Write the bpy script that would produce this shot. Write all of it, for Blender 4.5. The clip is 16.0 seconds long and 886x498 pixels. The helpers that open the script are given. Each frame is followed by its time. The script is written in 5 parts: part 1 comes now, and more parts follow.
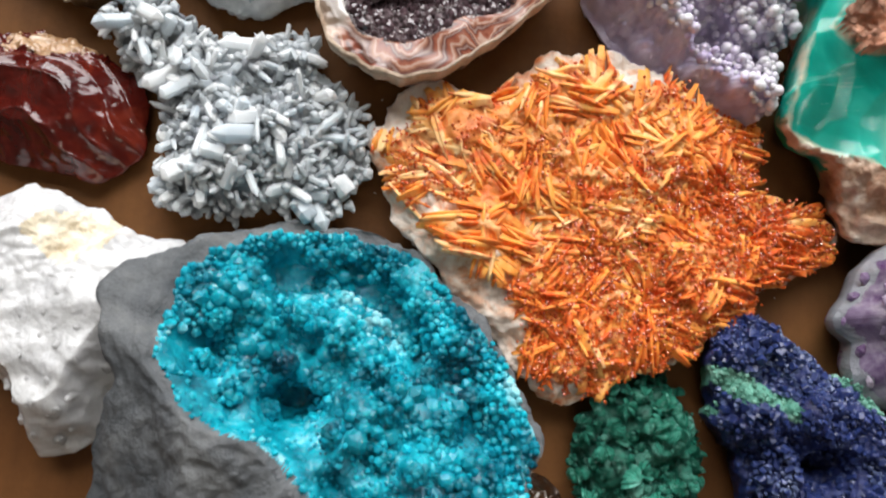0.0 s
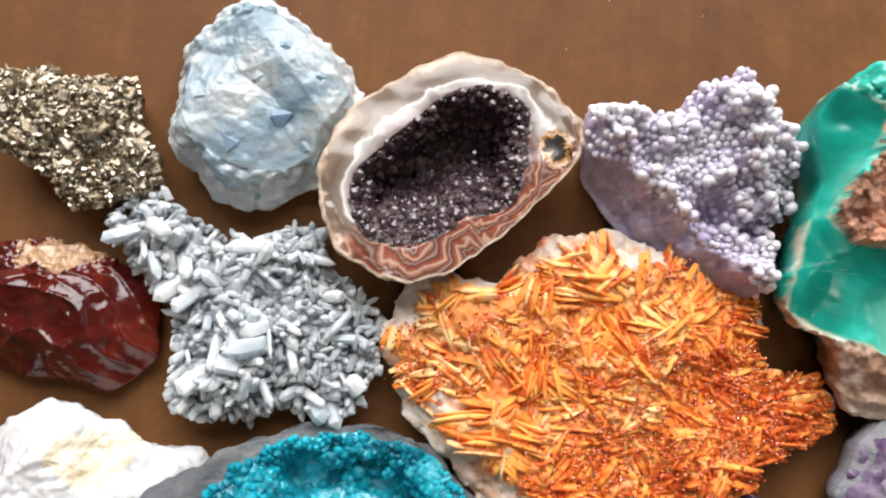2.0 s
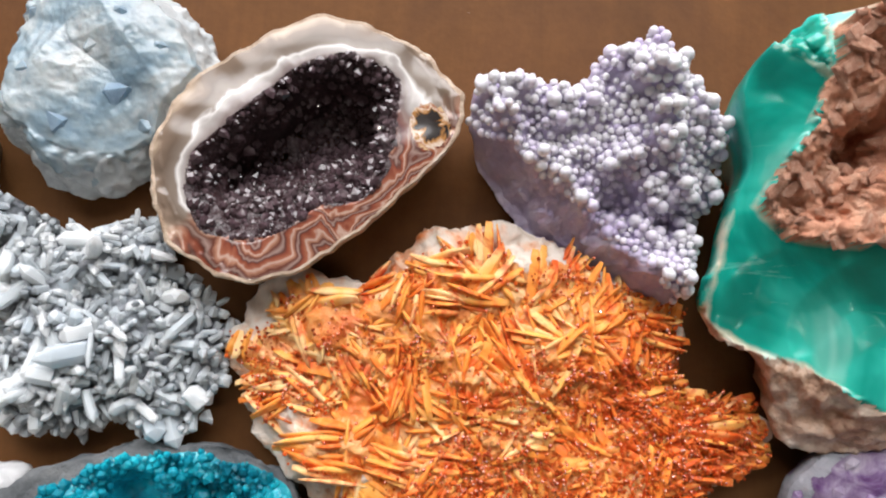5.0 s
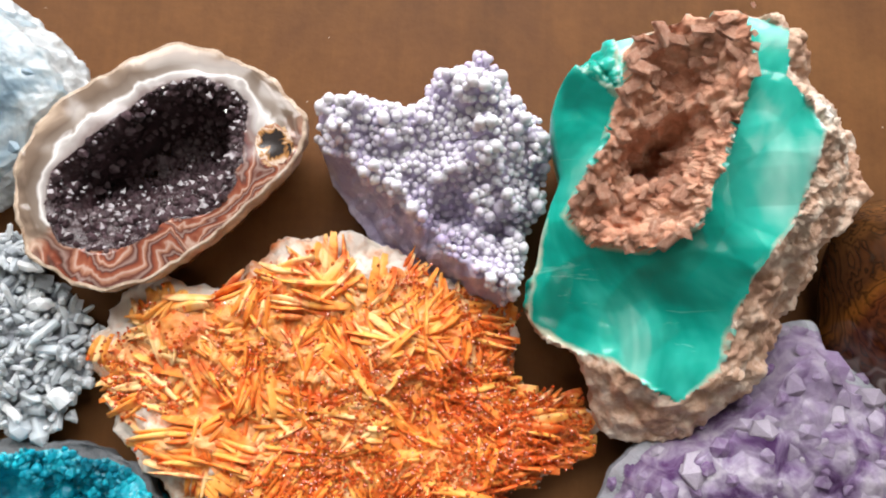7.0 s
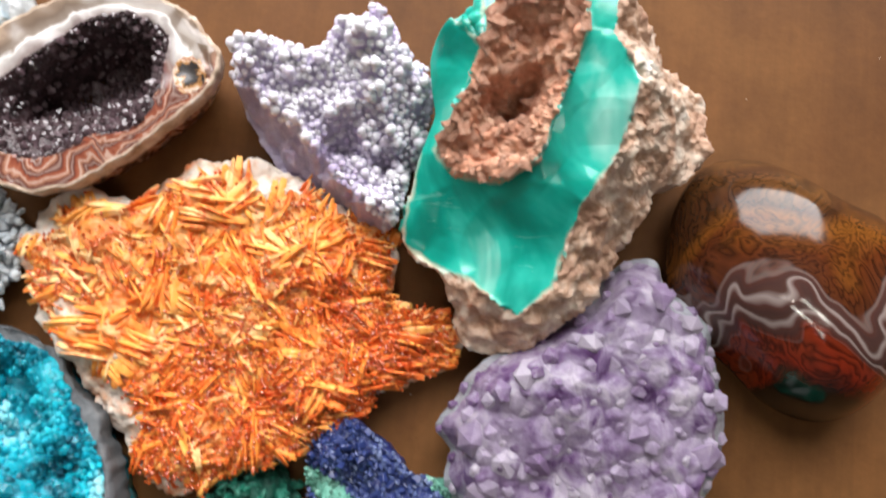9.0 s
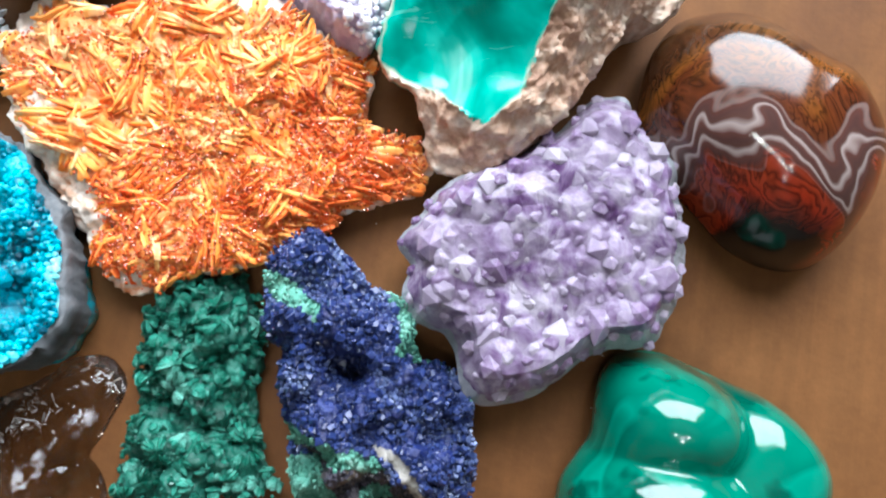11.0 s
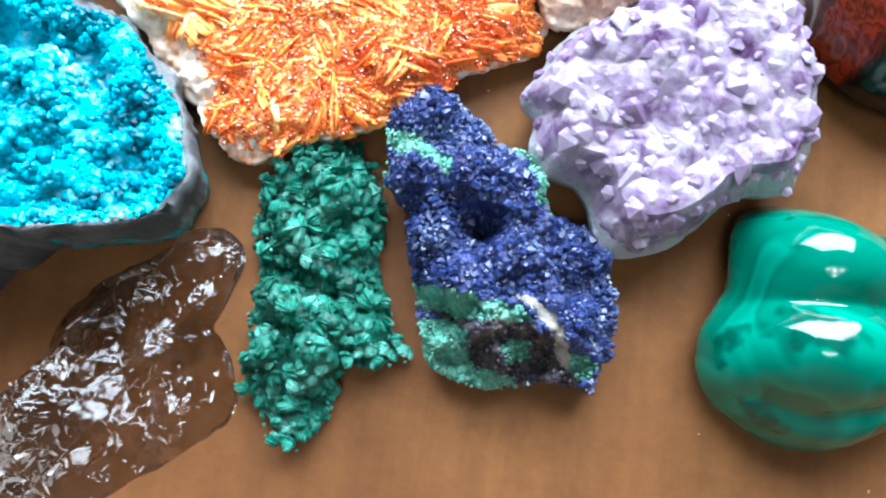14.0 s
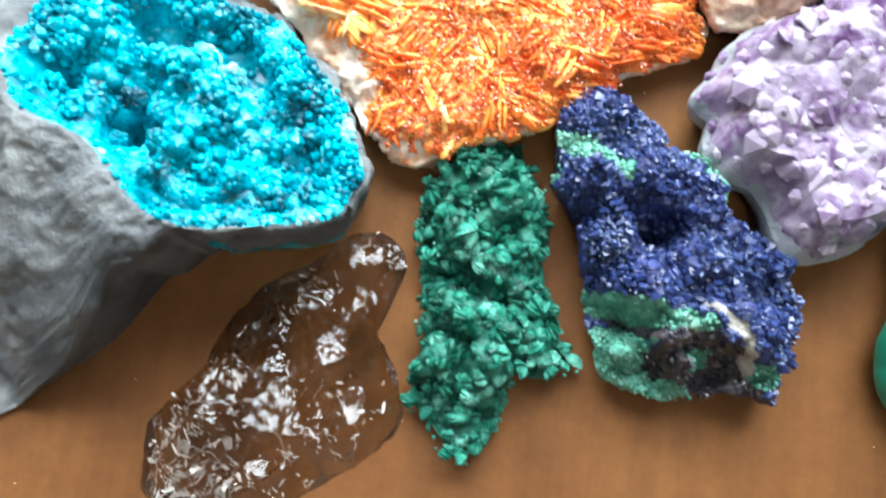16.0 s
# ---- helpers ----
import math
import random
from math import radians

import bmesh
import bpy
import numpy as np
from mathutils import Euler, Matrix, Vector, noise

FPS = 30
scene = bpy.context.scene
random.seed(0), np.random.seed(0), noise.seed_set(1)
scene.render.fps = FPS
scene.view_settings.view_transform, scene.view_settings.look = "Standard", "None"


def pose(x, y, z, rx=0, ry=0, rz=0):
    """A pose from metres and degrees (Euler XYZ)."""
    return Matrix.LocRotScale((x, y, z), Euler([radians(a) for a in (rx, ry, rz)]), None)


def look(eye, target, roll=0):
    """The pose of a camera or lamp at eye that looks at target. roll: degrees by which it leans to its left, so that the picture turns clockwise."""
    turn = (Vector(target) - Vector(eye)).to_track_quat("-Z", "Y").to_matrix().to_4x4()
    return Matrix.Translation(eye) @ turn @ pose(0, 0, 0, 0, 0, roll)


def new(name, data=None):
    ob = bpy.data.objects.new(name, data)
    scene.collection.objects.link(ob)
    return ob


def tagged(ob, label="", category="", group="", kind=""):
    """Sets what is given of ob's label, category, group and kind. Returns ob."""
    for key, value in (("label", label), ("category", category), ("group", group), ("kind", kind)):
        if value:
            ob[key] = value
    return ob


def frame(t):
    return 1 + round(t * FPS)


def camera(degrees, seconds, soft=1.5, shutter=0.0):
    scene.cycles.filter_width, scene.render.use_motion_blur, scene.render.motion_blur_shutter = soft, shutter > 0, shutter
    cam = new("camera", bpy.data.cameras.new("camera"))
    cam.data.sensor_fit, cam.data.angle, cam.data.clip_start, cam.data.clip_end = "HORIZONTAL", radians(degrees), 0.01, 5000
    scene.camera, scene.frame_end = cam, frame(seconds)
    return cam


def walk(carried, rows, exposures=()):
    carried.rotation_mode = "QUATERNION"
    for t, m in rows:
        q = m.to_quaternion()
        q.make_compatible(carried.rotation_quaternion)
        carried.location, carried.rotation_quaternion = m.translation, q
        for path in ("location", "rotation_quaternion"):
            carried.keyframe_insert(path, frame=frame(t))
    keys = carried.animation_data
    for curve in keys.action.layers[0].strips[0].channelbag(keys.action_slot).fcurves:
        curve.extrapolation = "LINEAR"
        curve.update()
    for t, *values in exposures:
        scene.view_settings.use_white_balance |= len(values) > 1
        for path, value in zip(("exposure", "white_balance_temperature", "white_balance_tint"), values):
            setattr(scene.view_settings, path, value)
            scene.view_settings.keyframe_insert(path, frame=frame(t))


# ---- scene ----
cam = camera(66.6, 16.0, 2.0, 0.5)
PATH = [
    (0, (-0.007, -0.028, 0.166), (0.12, 0.314, -1.801), 25.7),
    (0.5, (-0.01, -0.014, 0.166), (0.119, 0.304, -1.804), 27.2),
    (1, (-0.014, 0.008, 0.172), (0.115, 0.271, -1.807), 30.5),
    (1.5, (-0.019, 0.016, 0.174), (0.126, 0.319, -1.798), 29.5),
    (2, (-0.015, 0.021, 0.177), (0.136, 0.323, -1.795), 29.9),
    (2.5, (-0.006, 0.024, 0.18), (0.147, 0.354, -1.786), 27.9),
    (3, (0.007, 0.021, 0.175), (0.137, 0.36, -1.792), 24.1),
    (3.2, (0.011, 0.016, 0.166), (0.123, 0.385, -1.796), 20.2),
    (5.3, (0.03, 0.034, 0.156), (0.004, 0.28, -1.829), -2.0),
    (5.5, (0.033, 0.037, 0.163), (-0.013, 0.279, -1.822), -6.7),
    (6, (0.054, 0.037, 0.164), (0.046, 0.304, -1.818), 1.3),
    (6.5, (0.061, 0.034, 0.167), (0.11, 0.32, -1.811), 12.7),
    (7, (0.062, 0.028, 0.168), (0.081, 0.323, -1.81), 7.0),
    (7.5, (0.068, 0.026, 0.175), (0.06, 0.331, -1.801), 3.1),
    (8, (0.077, 0.028, 0.179), (0.084, 0.338, -1.796), 6.1),
    (8.5, (0.084, 0.024, 0.184), (0.108, 0.335, -1.791), 9.6),
    (9, (0.092, 0.012, 0.187), (0.114, 0.281, -1.795), 11.5),
    (9.2, (0.095, 0.005, 0.186), (0.111, 0.298, -1.792), 10.9),
    (11.3, (0.108, -0.043, 0.181), (0.133, 0.282, -1.792), 15.1),
    (11.5, (0.109, -0.048, 0.181), (0.125, 0.286, -1.791), 13.4),
    (12, (0.111, -0.054, 0.184), (0.14, 0.266, -1.79), 15.3),
    (12.5, (0.111, -0.065, 0.184), (0.137, 0.204, -1.798), 15.3),
    (13, (0.1, -0.069, 0.183), (0.119, 0.233, -1.794), 12.9),
    (13.5, (0.091, -0.075, 0.175), (0.086, 0.276, -1.794), 7.9),
    (14, (0.082, -0.074, 0.169), (0.107, 0.241, -1.806), 12.9),
    (14.5, (0.072, -0.079, 0.164), (0.108, 0.265, -1.806), 14.0),
    (15, (0.059, -0.082, 0.16), (0.127, 0.291, -1.804), 18.2),
    (15.5, (0.05, -0.088, 0.16), (0.103, 0.267, -1.807), 16.9),
    (16, (0.042, -0.08, 0.162), (0.074, 0.266, -1.808), 13.8),
]
walk(cam, [(t, look(eye, target, roll)) for t, eye, target, roll in PATH],
     exposures=[(0, -0.1, 6450, 9), (1, -0.15, 6500, 10), (2, 0.0, 6500, 10), (3.2, -0.12, 6500, 10), (5.3, -0.2, 6400, 11), (6, -0.22, 6400, 11), (7, 0.06, 6450, 10), (9, 0.2, 6450, 10), (11.3, 0.92, 5600, 4),
                (12.5, 1.25, 5400, 1), (13.5, 1.6, 5350, 2), (14.5, 1.32, 5400, 1), (15, 1.5, 5750, 0), (15.5, 1.85, 5780, 0), (16, 1.4, 5850, 0)])

# ---- light: a tall window beyond the top edge of the table, small ceiling lamps behind ----
world = bpy.data.worlds.new("sky")
scene.world = world
world.use_nodes = True
wn = world.node_tree.nodes
sky = wn.new("ShaderNodeTexSky")
sky.sky_type, sky.sun_disc = "NISHITA", False
sky.sun_elevation, sky.sun_rotation = radians(40), radians(0)
wn["Background"].inputs["Strength"].default_value = 0.1
world.node_tree.links.new(sky.outputs[0], wn["Background"].inputs["Color"])


def area_lamp(name, eye, target, w, h, power, colour):
    lamp = bpy.data.lights.new(name, "AREA")
    lamp.shape, lamp.size, lamp.size_y, lamp.energy, lamp.color = "RECTANGLE", w, h, power, colour
    ob = new(name, lamp)
    ob.matrix_world = look(eye, target)
    return ob


WINDOW_POWER = 40.0
area_lamp("window_light", (-0.02, 0.74, 0.85), (0.02, -1.0, 0.8), 1.4, 1.25, WINDOW_POWER, (1.0, 0.98, 0.96))


# ---- materials ----
class Nodes:
    """A material's node tree with short ways to add nodes."""

    def __init__(self, name):
        self.mat = bpy.data.materials.new(name)
        self.mat.use_nodes = True
        self.t = self.mat.node_tree
        self.bsdf = self.t.nodes["Principled BSDF"]
        self.co = self.t.nodes.new("ShaderNodeTexCoord").outputs["Object"]
        self.bsdf.inputs["Subsurface Radius"].default_value = (1.0, 1.0, 1.0)

    def link(self, a, b):
        self.t.links.new(a, b)

    def add(self, kind, **values):
        n = self.t.nodes.new("ShaderNode" + kind)
        for key, v in values.items():
            n.inputs[key.replace("_", " ")].default_value = v
        return n

    def noise(self, scale, detail=6, rough=0.6, distortion=0.0, co=None):
        n = self.add("TexNoise", Scale=scale, Detail=detail, Roughness=rough, Distortion=distortion)
        self.link(co or self.co, n.inputs["Vector"])
        return n.outputs["Fac"]

    def voronoi(self, scale, out="Distance", feature="F1", co=None):
        n = self.add("TexVoronoi", Scale=scale)
        n.feature = feature
        self.link(co or self.co, n.inputs["Vector"])
        return n.outputs[out]

    def ramp(self, fac, stops, mode="LINEAR"):
        n = self.add("ValToRGB")
        n.color_ramp.interpolation = mode
        e = n.color_ramp.elements
        while len(e) < len(stops):
            e.new(0.5)
        for el, (p, c) in zip(e, stops):
            el.position, el.color = p, (*c, 1) if len(c) == 3 else c
        self.link(fac, n.inputs["Fac"])
        return n.outputs["Color"]

    def mix(self, fac, a, b, mode="MIX"):
        n = self.t.nodes.new("ShaderNodeMix")
        n.data_type, n.blend_type = "RGBA", mode
        for sock, v in ((n.inputs[0], fac), (n.inputs[6], a), (n.inputs[7], b)):
            if isinstance(v, (int, float)):
                sock.default_value = v
            elif isinstance(v, tuple):
                sock.default_value = (*v, 1)
            else:
                self.link(v, sock)
        return n.outputs[2]

    def maths(self, op, a, b=0.0):
        n = self.t.nodes.new("ShaderNodeMath")
        n.operation = op
        for sock, v in zip(n.inputs, (a, b)):
            if isinstance(v, (int, float)):
                sock.default_value = v
            else:
                self.link(v, sock)
        return n.outputs[0]

    def random(self):
        return self.t.nodes.new("ShaderNodeObjectInfo").outputs["Random"]

    def island(self):
        return self.t.nodes.new("ShaderNodeNewGeometry").outputs["Random Per Island"]

    def bump(self, height, distance, strength=0.6):
        n = self.add("Bump", Distance=distance, Strength=strength)
        self.link(height, n.inputs["Height"])
        if self.bsdf.inputs["Normal"].is_linked:
            self.link(self.bsdf.inputs["Normal"].links[0].from_socket, n.inputs["Normal"])
        self.link(n.outputs[0], self.bsdf.inputs["Normal"])

    def colour(self, c):
        self.link(c, self.bsdf.inputs["Base Color"])

    def set(self, **values):
        names = {"rough": "Roughness", "metal": "Metallic", "ior": "IOR", "glass": "Transmission Weight", "sss": "Subsurface Weight",
                 "sss_scale": "Subsurface Scale", "coat": "Coat Weight", "coat_rough": "Coat Roughness", "spec": "Specular IOR Level"}
        for key, v in values.items():
            sock = self.bsdf.inputs[names[key]]
            if isinstance(v, (int, float)):
                sock.default_value = v
            else:
                self.link(v, sock)
        return self


def mineral(name, stops, scale, grain=900.0, bump=0.0006, vary=0.25, random=True, island=False, low=0.62, mode="LINEAR", **values):
    """A mineral's surface: a patchy colour ramp, fine grain over it, relief, and a shade of its own for every crystal."""
    n = Nodes(name)
    patch = n.noise(scale, 5, 0.6, 0.4)
    fine = n.noise(grain, 4, 0.65)
    c = n.ramp(patch, stops, mode)
    c = n.mix(vary, c, n.ramp(fine, [(0.25, (0.25, 0.25, 0.25)), (0.75, (1.0, 1.0, 1.0))]), "MULTIPLY")
    if random or island:
        r = n.island() if island else n.random()
        c = n.mix(1.0, c, n.ramp(r, [(0.0, (low,) * 3), (1.0, (1.0, 1.0, 1.0))]), "MULTIPLY")
    n.colour(c)
    if bump:
        n.bump(fine, bump)
    n.set(rough=0.4, **{})
    n.set(**values)
    return n.mat


# ---- mesh helpers ----
def mesh(name, verts, faces, material, smooth=True):
    me = bpy.data.meshes.new(name)
    me.from_pydata([tuple(v) for v in verts], [], faces)
    me.polygons.foreach_set("use_smooth", [smooth] * len(me.polygons))
    me.materials.append(material)
    me.update()
    return me


def thing(name, x, y, label, category, group=""):
    ob = new(name)
    ob.location = (x, y, 0)
    ob.empty_display_size = 0.01
    return tagged(ob, label, category, group)


def part(name, me, parent, label="", m=None, kind=""):
    ob = new(name, me)
    ob.parent = parent
    if m is not None:
        ob.matrix_basis = m
    return tagged(ob, label, kind=kind)


def outline(radii):
    """The radius, in metres, in any direction, from radii in millimetres at even steps round the middle."""
    n = len(radii)

    def r(a):
        u = (a / (2 * math.pi) % 1.0) * n
        i = int(u)
        f = u - i
        p0, p1, p2, p3 = (radii[(i + k) % n] for k in (-1, 0, 1, 2))
        v = 0.5 * (2 * p1 + (p2 - p0) * f + (2 * p0 - 5 * p1 + 4 * p2 - p3) * f * f + (3 * p1 - p0 - 3 * p2 + p3) * f ** 3)
        return v * 0.001
    return r


def fbm(x, y, z, size, octaves=4):
    return noise.fractal(Vector((x / size, y / size, z / size)), 1.0, 2.0, octaves)


def cells(x, y, z, size):
    """0 in the middle of a grain, towards 1 at its border."""
    return noise.voronoi(Vector((x / size, y / size, z / size)))[0][0]


def facets(x, y, size, steep, seed=0.0, sides=3):
    """Broken crystal faces: the upper envelope of many small turned pyramids."""
    i, j, best = math.floor(x / size), math.floor(y / size), -1.0
    for a in (-1, 0, 1):
        for b in (-1, 0, 1):
            c = noise.cell_vector(Vector((i + a + 0.5, j + b + 0.5, seed + 0.5)))
            d = noise.cell_vector(Vector((i + a + 0.5, j + b + 0.5, seed + 9.5)))
            u, v = x - (i + a + c.x) * size, y - (j + b + c.y) * size
            t = d.x * 3.0
            far = max(abs(u * math.cos(t + k * math.pi / sides) + v * math.sin(t + k * math.pi / sides)) for k in range(sides))
            best = max(best, 0.45 * size * c.z * steep - steep * far + 0.5 * steep * ((d.y - 0.5) * u + (d.z - 0.5) * v))
    return best


def blend(a, b, v):
    v = min(1.0, max(0.0, (v - a) / (b - a)))
    return v * v * (3 - 2 * v)


def body(parent, radii, top, zones, relief=None, base=0.86, seg=200, rings=60, smooth=True, side=0.92, zone=None, ring=None, jag=0.0):
    """A stone on the table: its outline, the height of its upper side top(x, y, rho), a rough relief along the normal, and its
    parts by zone(x, y, z, rho). zones: part name -> (material, label)."""
    smooth_rim = outline(radii)

    def r(a):
        return smooth_rim(a) * (1 + jag * fbm(0.03 * math.cos(a), 0.03 * math.sin(a), 5.0, 0.007, 4))
    rows = [(base, 0.0)] + [(base + (1 - base) * math.sin(k / 6 * math.pi / 2), k / 6) for k in range(1, 6)]
    rows += [(1 - k / rings, None) for k in range(rings)]
    verts, rhos = [], []
    for rho, lift in rows:
        for i in range(seg):
            a = 2 * math.pi * i / seg
            d = rho * r(a)
            x, y = d * math.cos(a), d * math.sin(a)
            if lift is None:
                z = top(x, y, rho) * (1 - (1 - side) * rho ** 6)
            else:
                z = top(r(a) * math.cos(a), r(a) * math.sin(a), 1.0) * side * lift
            verts.append((x, y, z))
            rhos.append(rho)
    verts.append((0, 0, top(0, 0, 0)))
    rhos.append(0)
    faces = []
    for j in range(len(rows) - 1):
        for i in range(seg):
            k = (i + 1) % seg
            faces.append((j * seg + i, j * seg + k, (j + 1) * seg + k, (j + 1) * seg + i))
    last = (len(rows) - 1) * seg
    faces += [(last + i, last + (i + 1) % seg, len(verts) - 1) for i in range(seg)]
    faces.append(tuple(range(seg - 1, -1, -1)))
    first = next(iter(zones.values()))[0]
    me = mesh("body", verts, faces, first, smooth)
    if relief:
        nor = np.zeros(len(verts) * 3)
        me.vertex_normals.foreach_get("vector", nor)
        nor = nor.reshape(-1, 3)
        moved = []
        for v, n, rho in zip(verts, nor, rhos):
            p = Vector(v) + Vector(n) * relief(*v)
            p.z = max(p.z, 0.0)
            moved.append(p if v[2] > 0 else Vector(v))
        verts = moved
        for i, v in enumerate(moved):
            me.vertices[i].co = v
        me.update()
    def mark(me, places):
        if ring:
            me.attributes.new("ring", "FLOAT", "POINT").data.foreach_set("value", [ring(v[0], v[1]) for v in places])
    if not zone:
        mark(me, verts)
        name, (m, label) = next(iter(zones.items()))
        return part(name, me, parent, label)
    sorted_faces = {}
    for f in faces:
        c = sum((Vector(verts[i]) for i in f), Vector()) / len(f)
        rho = sum(rhos[i] for i in f) / len(f)
        sorted_faces.setdefault(zone(c.x, c.y, c.z, rho), []).append(f)
    made = {}
    for name, (m, label) in zones.items():
        fs = sorted_faces.get(name)
        if fs:
            used = {i: k for k, i in enumerate(sorted({i for f in fs for i in f}))}
            made[name] = part(name, mesh(name, [verts[i] for i in used], [tuple(used[i] for i in f) for f in fs], m, smooth), parent, label)
            mark(made[name].data, [verts[i] for i in used])
    return made


def scatter(radii, count, gap, rng, keep=None, limit=0.95):
    """Places over a stone's outline that keep a gap from one another."""
    r = outline(radii)
    big = max(radii) * 0.001
    got, grid = [], {}
    for _ in range(count * 30):
        x, y = rng.uniform(-big, big), rng.uniform(-big, big)
        rho = math.hypot(x, y) / r(math.atan2(y, x))
        if rho > limit or (keep and not keep(x, y, rho)):
            continue
        i, j = int(x // gap), int(y // gap)
        if any((x - u) ** 2 + (y - v) ** 2 < gap * gap for a in (-1, 0, 1) for b in (-1, 0, 1) for u, v in grid.get((i + a, j + b), ())):
            continue
        grid.setdefault((i, j), []).append((x, y))
        got.append((x, y, rho))
        if len(got) == count:
            break
    return got


def slope(top, x, y, rho):
    """The upward normal of a stone's upper side."""
    e = 0.0015
    z = top(x, y, rho)
    return Vector((-(top(x + e, y, rho) - z) / e, -(top(x, y + e, rho) - z) / e, 1)).normalized()


def turned(p, axis, spin, scale):
    """A pose at p with z along axis."""
    q = Vector(axis).to_track_quat("Z", "Y")
    return Matrix.Translation(p) @ q.to_matrix().to_4x4() @ Matrix.Rotation(spin, 4, "Z") @ Matrix.Diagonal((*scale, 1))


def joined(name, shapes, poses, material, parent, label="", smooth=False):
    """Many small grains in one mesh."""
    vs, fs = [], []
    for k, m in enumerate(poses):
        v, f = shapes[k % len(shapes)]
        o = len(vs)
        vs += [m @ Vector(p) for p in v]
        fs += [tuple(i + o for i in q) for q in f]
    return part(name, mesh(name, vs, fs, material, smooth), parent, label, kind="stuff")


# shapes of single crystals, one unit long
def nugget(seed, rough=0.25, sub=1):
    bm = bmesh.new()
    bmesh.ops.create_icosphere(bm, subdivisions=sub, radius=1.0)
    rng = random.Random(seed)
    for v in bm.verts:
        v.co *= 1 + rng.uniform(-rough, rough)
    out = [v.co.copy() for v in bm.verts], [tuple(v.index for v in f.verts) for f in bm.faces]
    bm.free()
    return out


def prism(seed, taper=0.85, tip=0.3, sides=6):
    """A pointed quartz crystal from z 0 to 1, about 2 units of radius 1 across."""
    rng = random.Random(seed)
    rad = [rng.uniform(0.8, 1.1) for _ in range(sides)]
    vs = []
    for z, s in ((0, 1.0), (1 - tip, taper)):
        for k in range(sides):
            a = 2 * math.pi * k / sides
            vs.append((s * rad[k] * math.cos(a), s * rad[k] * math.sin(a), z + (rng.uniform(-0.06, 0.06) if z else 0)))
    vs.append((rng.uniform(-0.25, 0.25), rng.uniform(-0.25, 0.25), 1.0))
    fs = [(k, (k + 1) % sides, sides + (k + 1) % sides, sides + k) for k in range(sides)]
    fs += [(sides + k, sides + (k + 1) % sides, 2 * sides) for k in range(sides)]
    return vs, fs


def plate(seed, thick=0.12):
    """A thin tabular crystal that lies along x, 2 units long, with a sharpened rim."""
    rng = random.Random(seed)
    w = rng.uniform(0.20, 0.34)
    rim = [(1.0, rng.uniform(-0.1, 0.1)), (rng.uniform(0.75, 0.95), w), (0.2, w * 1.1), (-0.5, w), (-1.0, w * 0.6), (-1.0, -w * 0.6), (-0.3, -w * 1.1), (rng.uniform(0.7, 0.95), -w)]
    vs = [(x, y, 0) for x, y in rim]
    vs += [(x * 0.9, y * 0.8, thick) for x, y in rim] + [(x * 0.9, y * 0.8, -thick) for x, y in rim]
    fs = []
    for k in range(8):
        j = (k + 1) % 8
        fs += [(k, j, 8 + j, 8 + k), (j, k, 16 + k, 16 + j)]
    fs += [tuple(range(8, 16)), tuple(range(23, 15, -1))]
    return vs, fs


def block(seed, rough=0.2):
    """A broken cube with cut corners."""
    rng = random.Random(seed)
    bm = bmesh.new()
    bmesh.ops.create_cube(bm, size=1.6)
    for v in bm.verts:
        v.co += Vector([rng.uniform(-rough, rough) for _ in range(3)])
    bmesh.ops.bevel(bm, geom=bm.edges[:], offset=0.12, segments=1, affect="EDGES")
    out = [v.co.copy() for v in bm.verts], [tuple(v.index for v in f.verts) for f in bm.faces]
    bm.free()
    return out


def meshes(name, shapes, material, smooth=False):
    return [mesh(name, v, f, material, smooth) for v, f in shapes]

# ---- the room: unseen plain walls added round the table to enclose the light, with the window ----
def plain(name, colour, scale=6.0, rough=0.7, bump=0.0004):
    n = Nodes(name)
    c = n.ramp(n.noise(scale, 5), [(0.3, tuple(0.9 * v for v in colour)), (0.7, colour)])
    n.colour(c)
    n.bump(n.noise(scale * 40, 4), bump)
    return n.set(rough=rough).mat


def slab(name, lo, hi, material, label, category="", kind="structure"):
    bm = bmesh.new()
    bmesh.ops.create_cube(bm, size=1.0)
    for v in bm.verts:
        v.co = Vector([(a + b) / 2 + c * (b - a) for a, b, c in zip(lo, hi, v.co)])
    me = bpy.data.meshes.new(name)
    bm.to_mesh(me)
    bm.free()
    me.materials.append(material)
    return tagged(new(name, me), label, category, kind=kind)


# dark paint on the unseen walls keeps bounced light off the stones
wall_paint = plain("wall_paint", (0.18, 0.16, 0.14))
floor_wood = plain("floor_wood", (0.25, 0.16, 0.09), 3.0, 0.5)
slab("floor", (-1.6, -1.9, -0.80), (1.6, 0.85, -0.75), floor_wood, "unseen plain brown floor added below the table", "floor")
slab("ceiling", (-1.6, -1.9, 1.9), (1.6, 0.85, 1.98), wall_paint, "unseen plain beige ceiling added to enclose the light", "ceiling")
slab("wall_south", (-1.6, -1.98, -0.75), (1.6, -1.9, 1.9), wall_paint, "unseen plain beige wall added to enclose the light", "wall")
slab("wall_west", (-1.68, -1.9, -0.75), (-1.6, 0.85, 1.9), wall_paint, "unseen plain beige wall added to enclose the light", "wall")
slab("wall_east", (1.6, -1.9, -0.75), (1.68, 0.85, 1.9), wall_paint, "unseen plain beige wall added to enclose the light", "wall")
for k, (lo, hi) in enumerate((((-1.6, 0.77, -0.75), (1.6, 0.85, 0.2)), ((-1.6, 0.77, 1.5), (1.6, 0.85, 1.9)),
                              ((-1.6, 0.77, 0.2), (-0.75, 0.85, 1.5)), ((0.7, 0.77, 0.2), (1.6, 0.85, 1.5)))):
    slab("wall_north", lo, hi, wall_paint, "unseen plain beige wall added round the window", "wall")

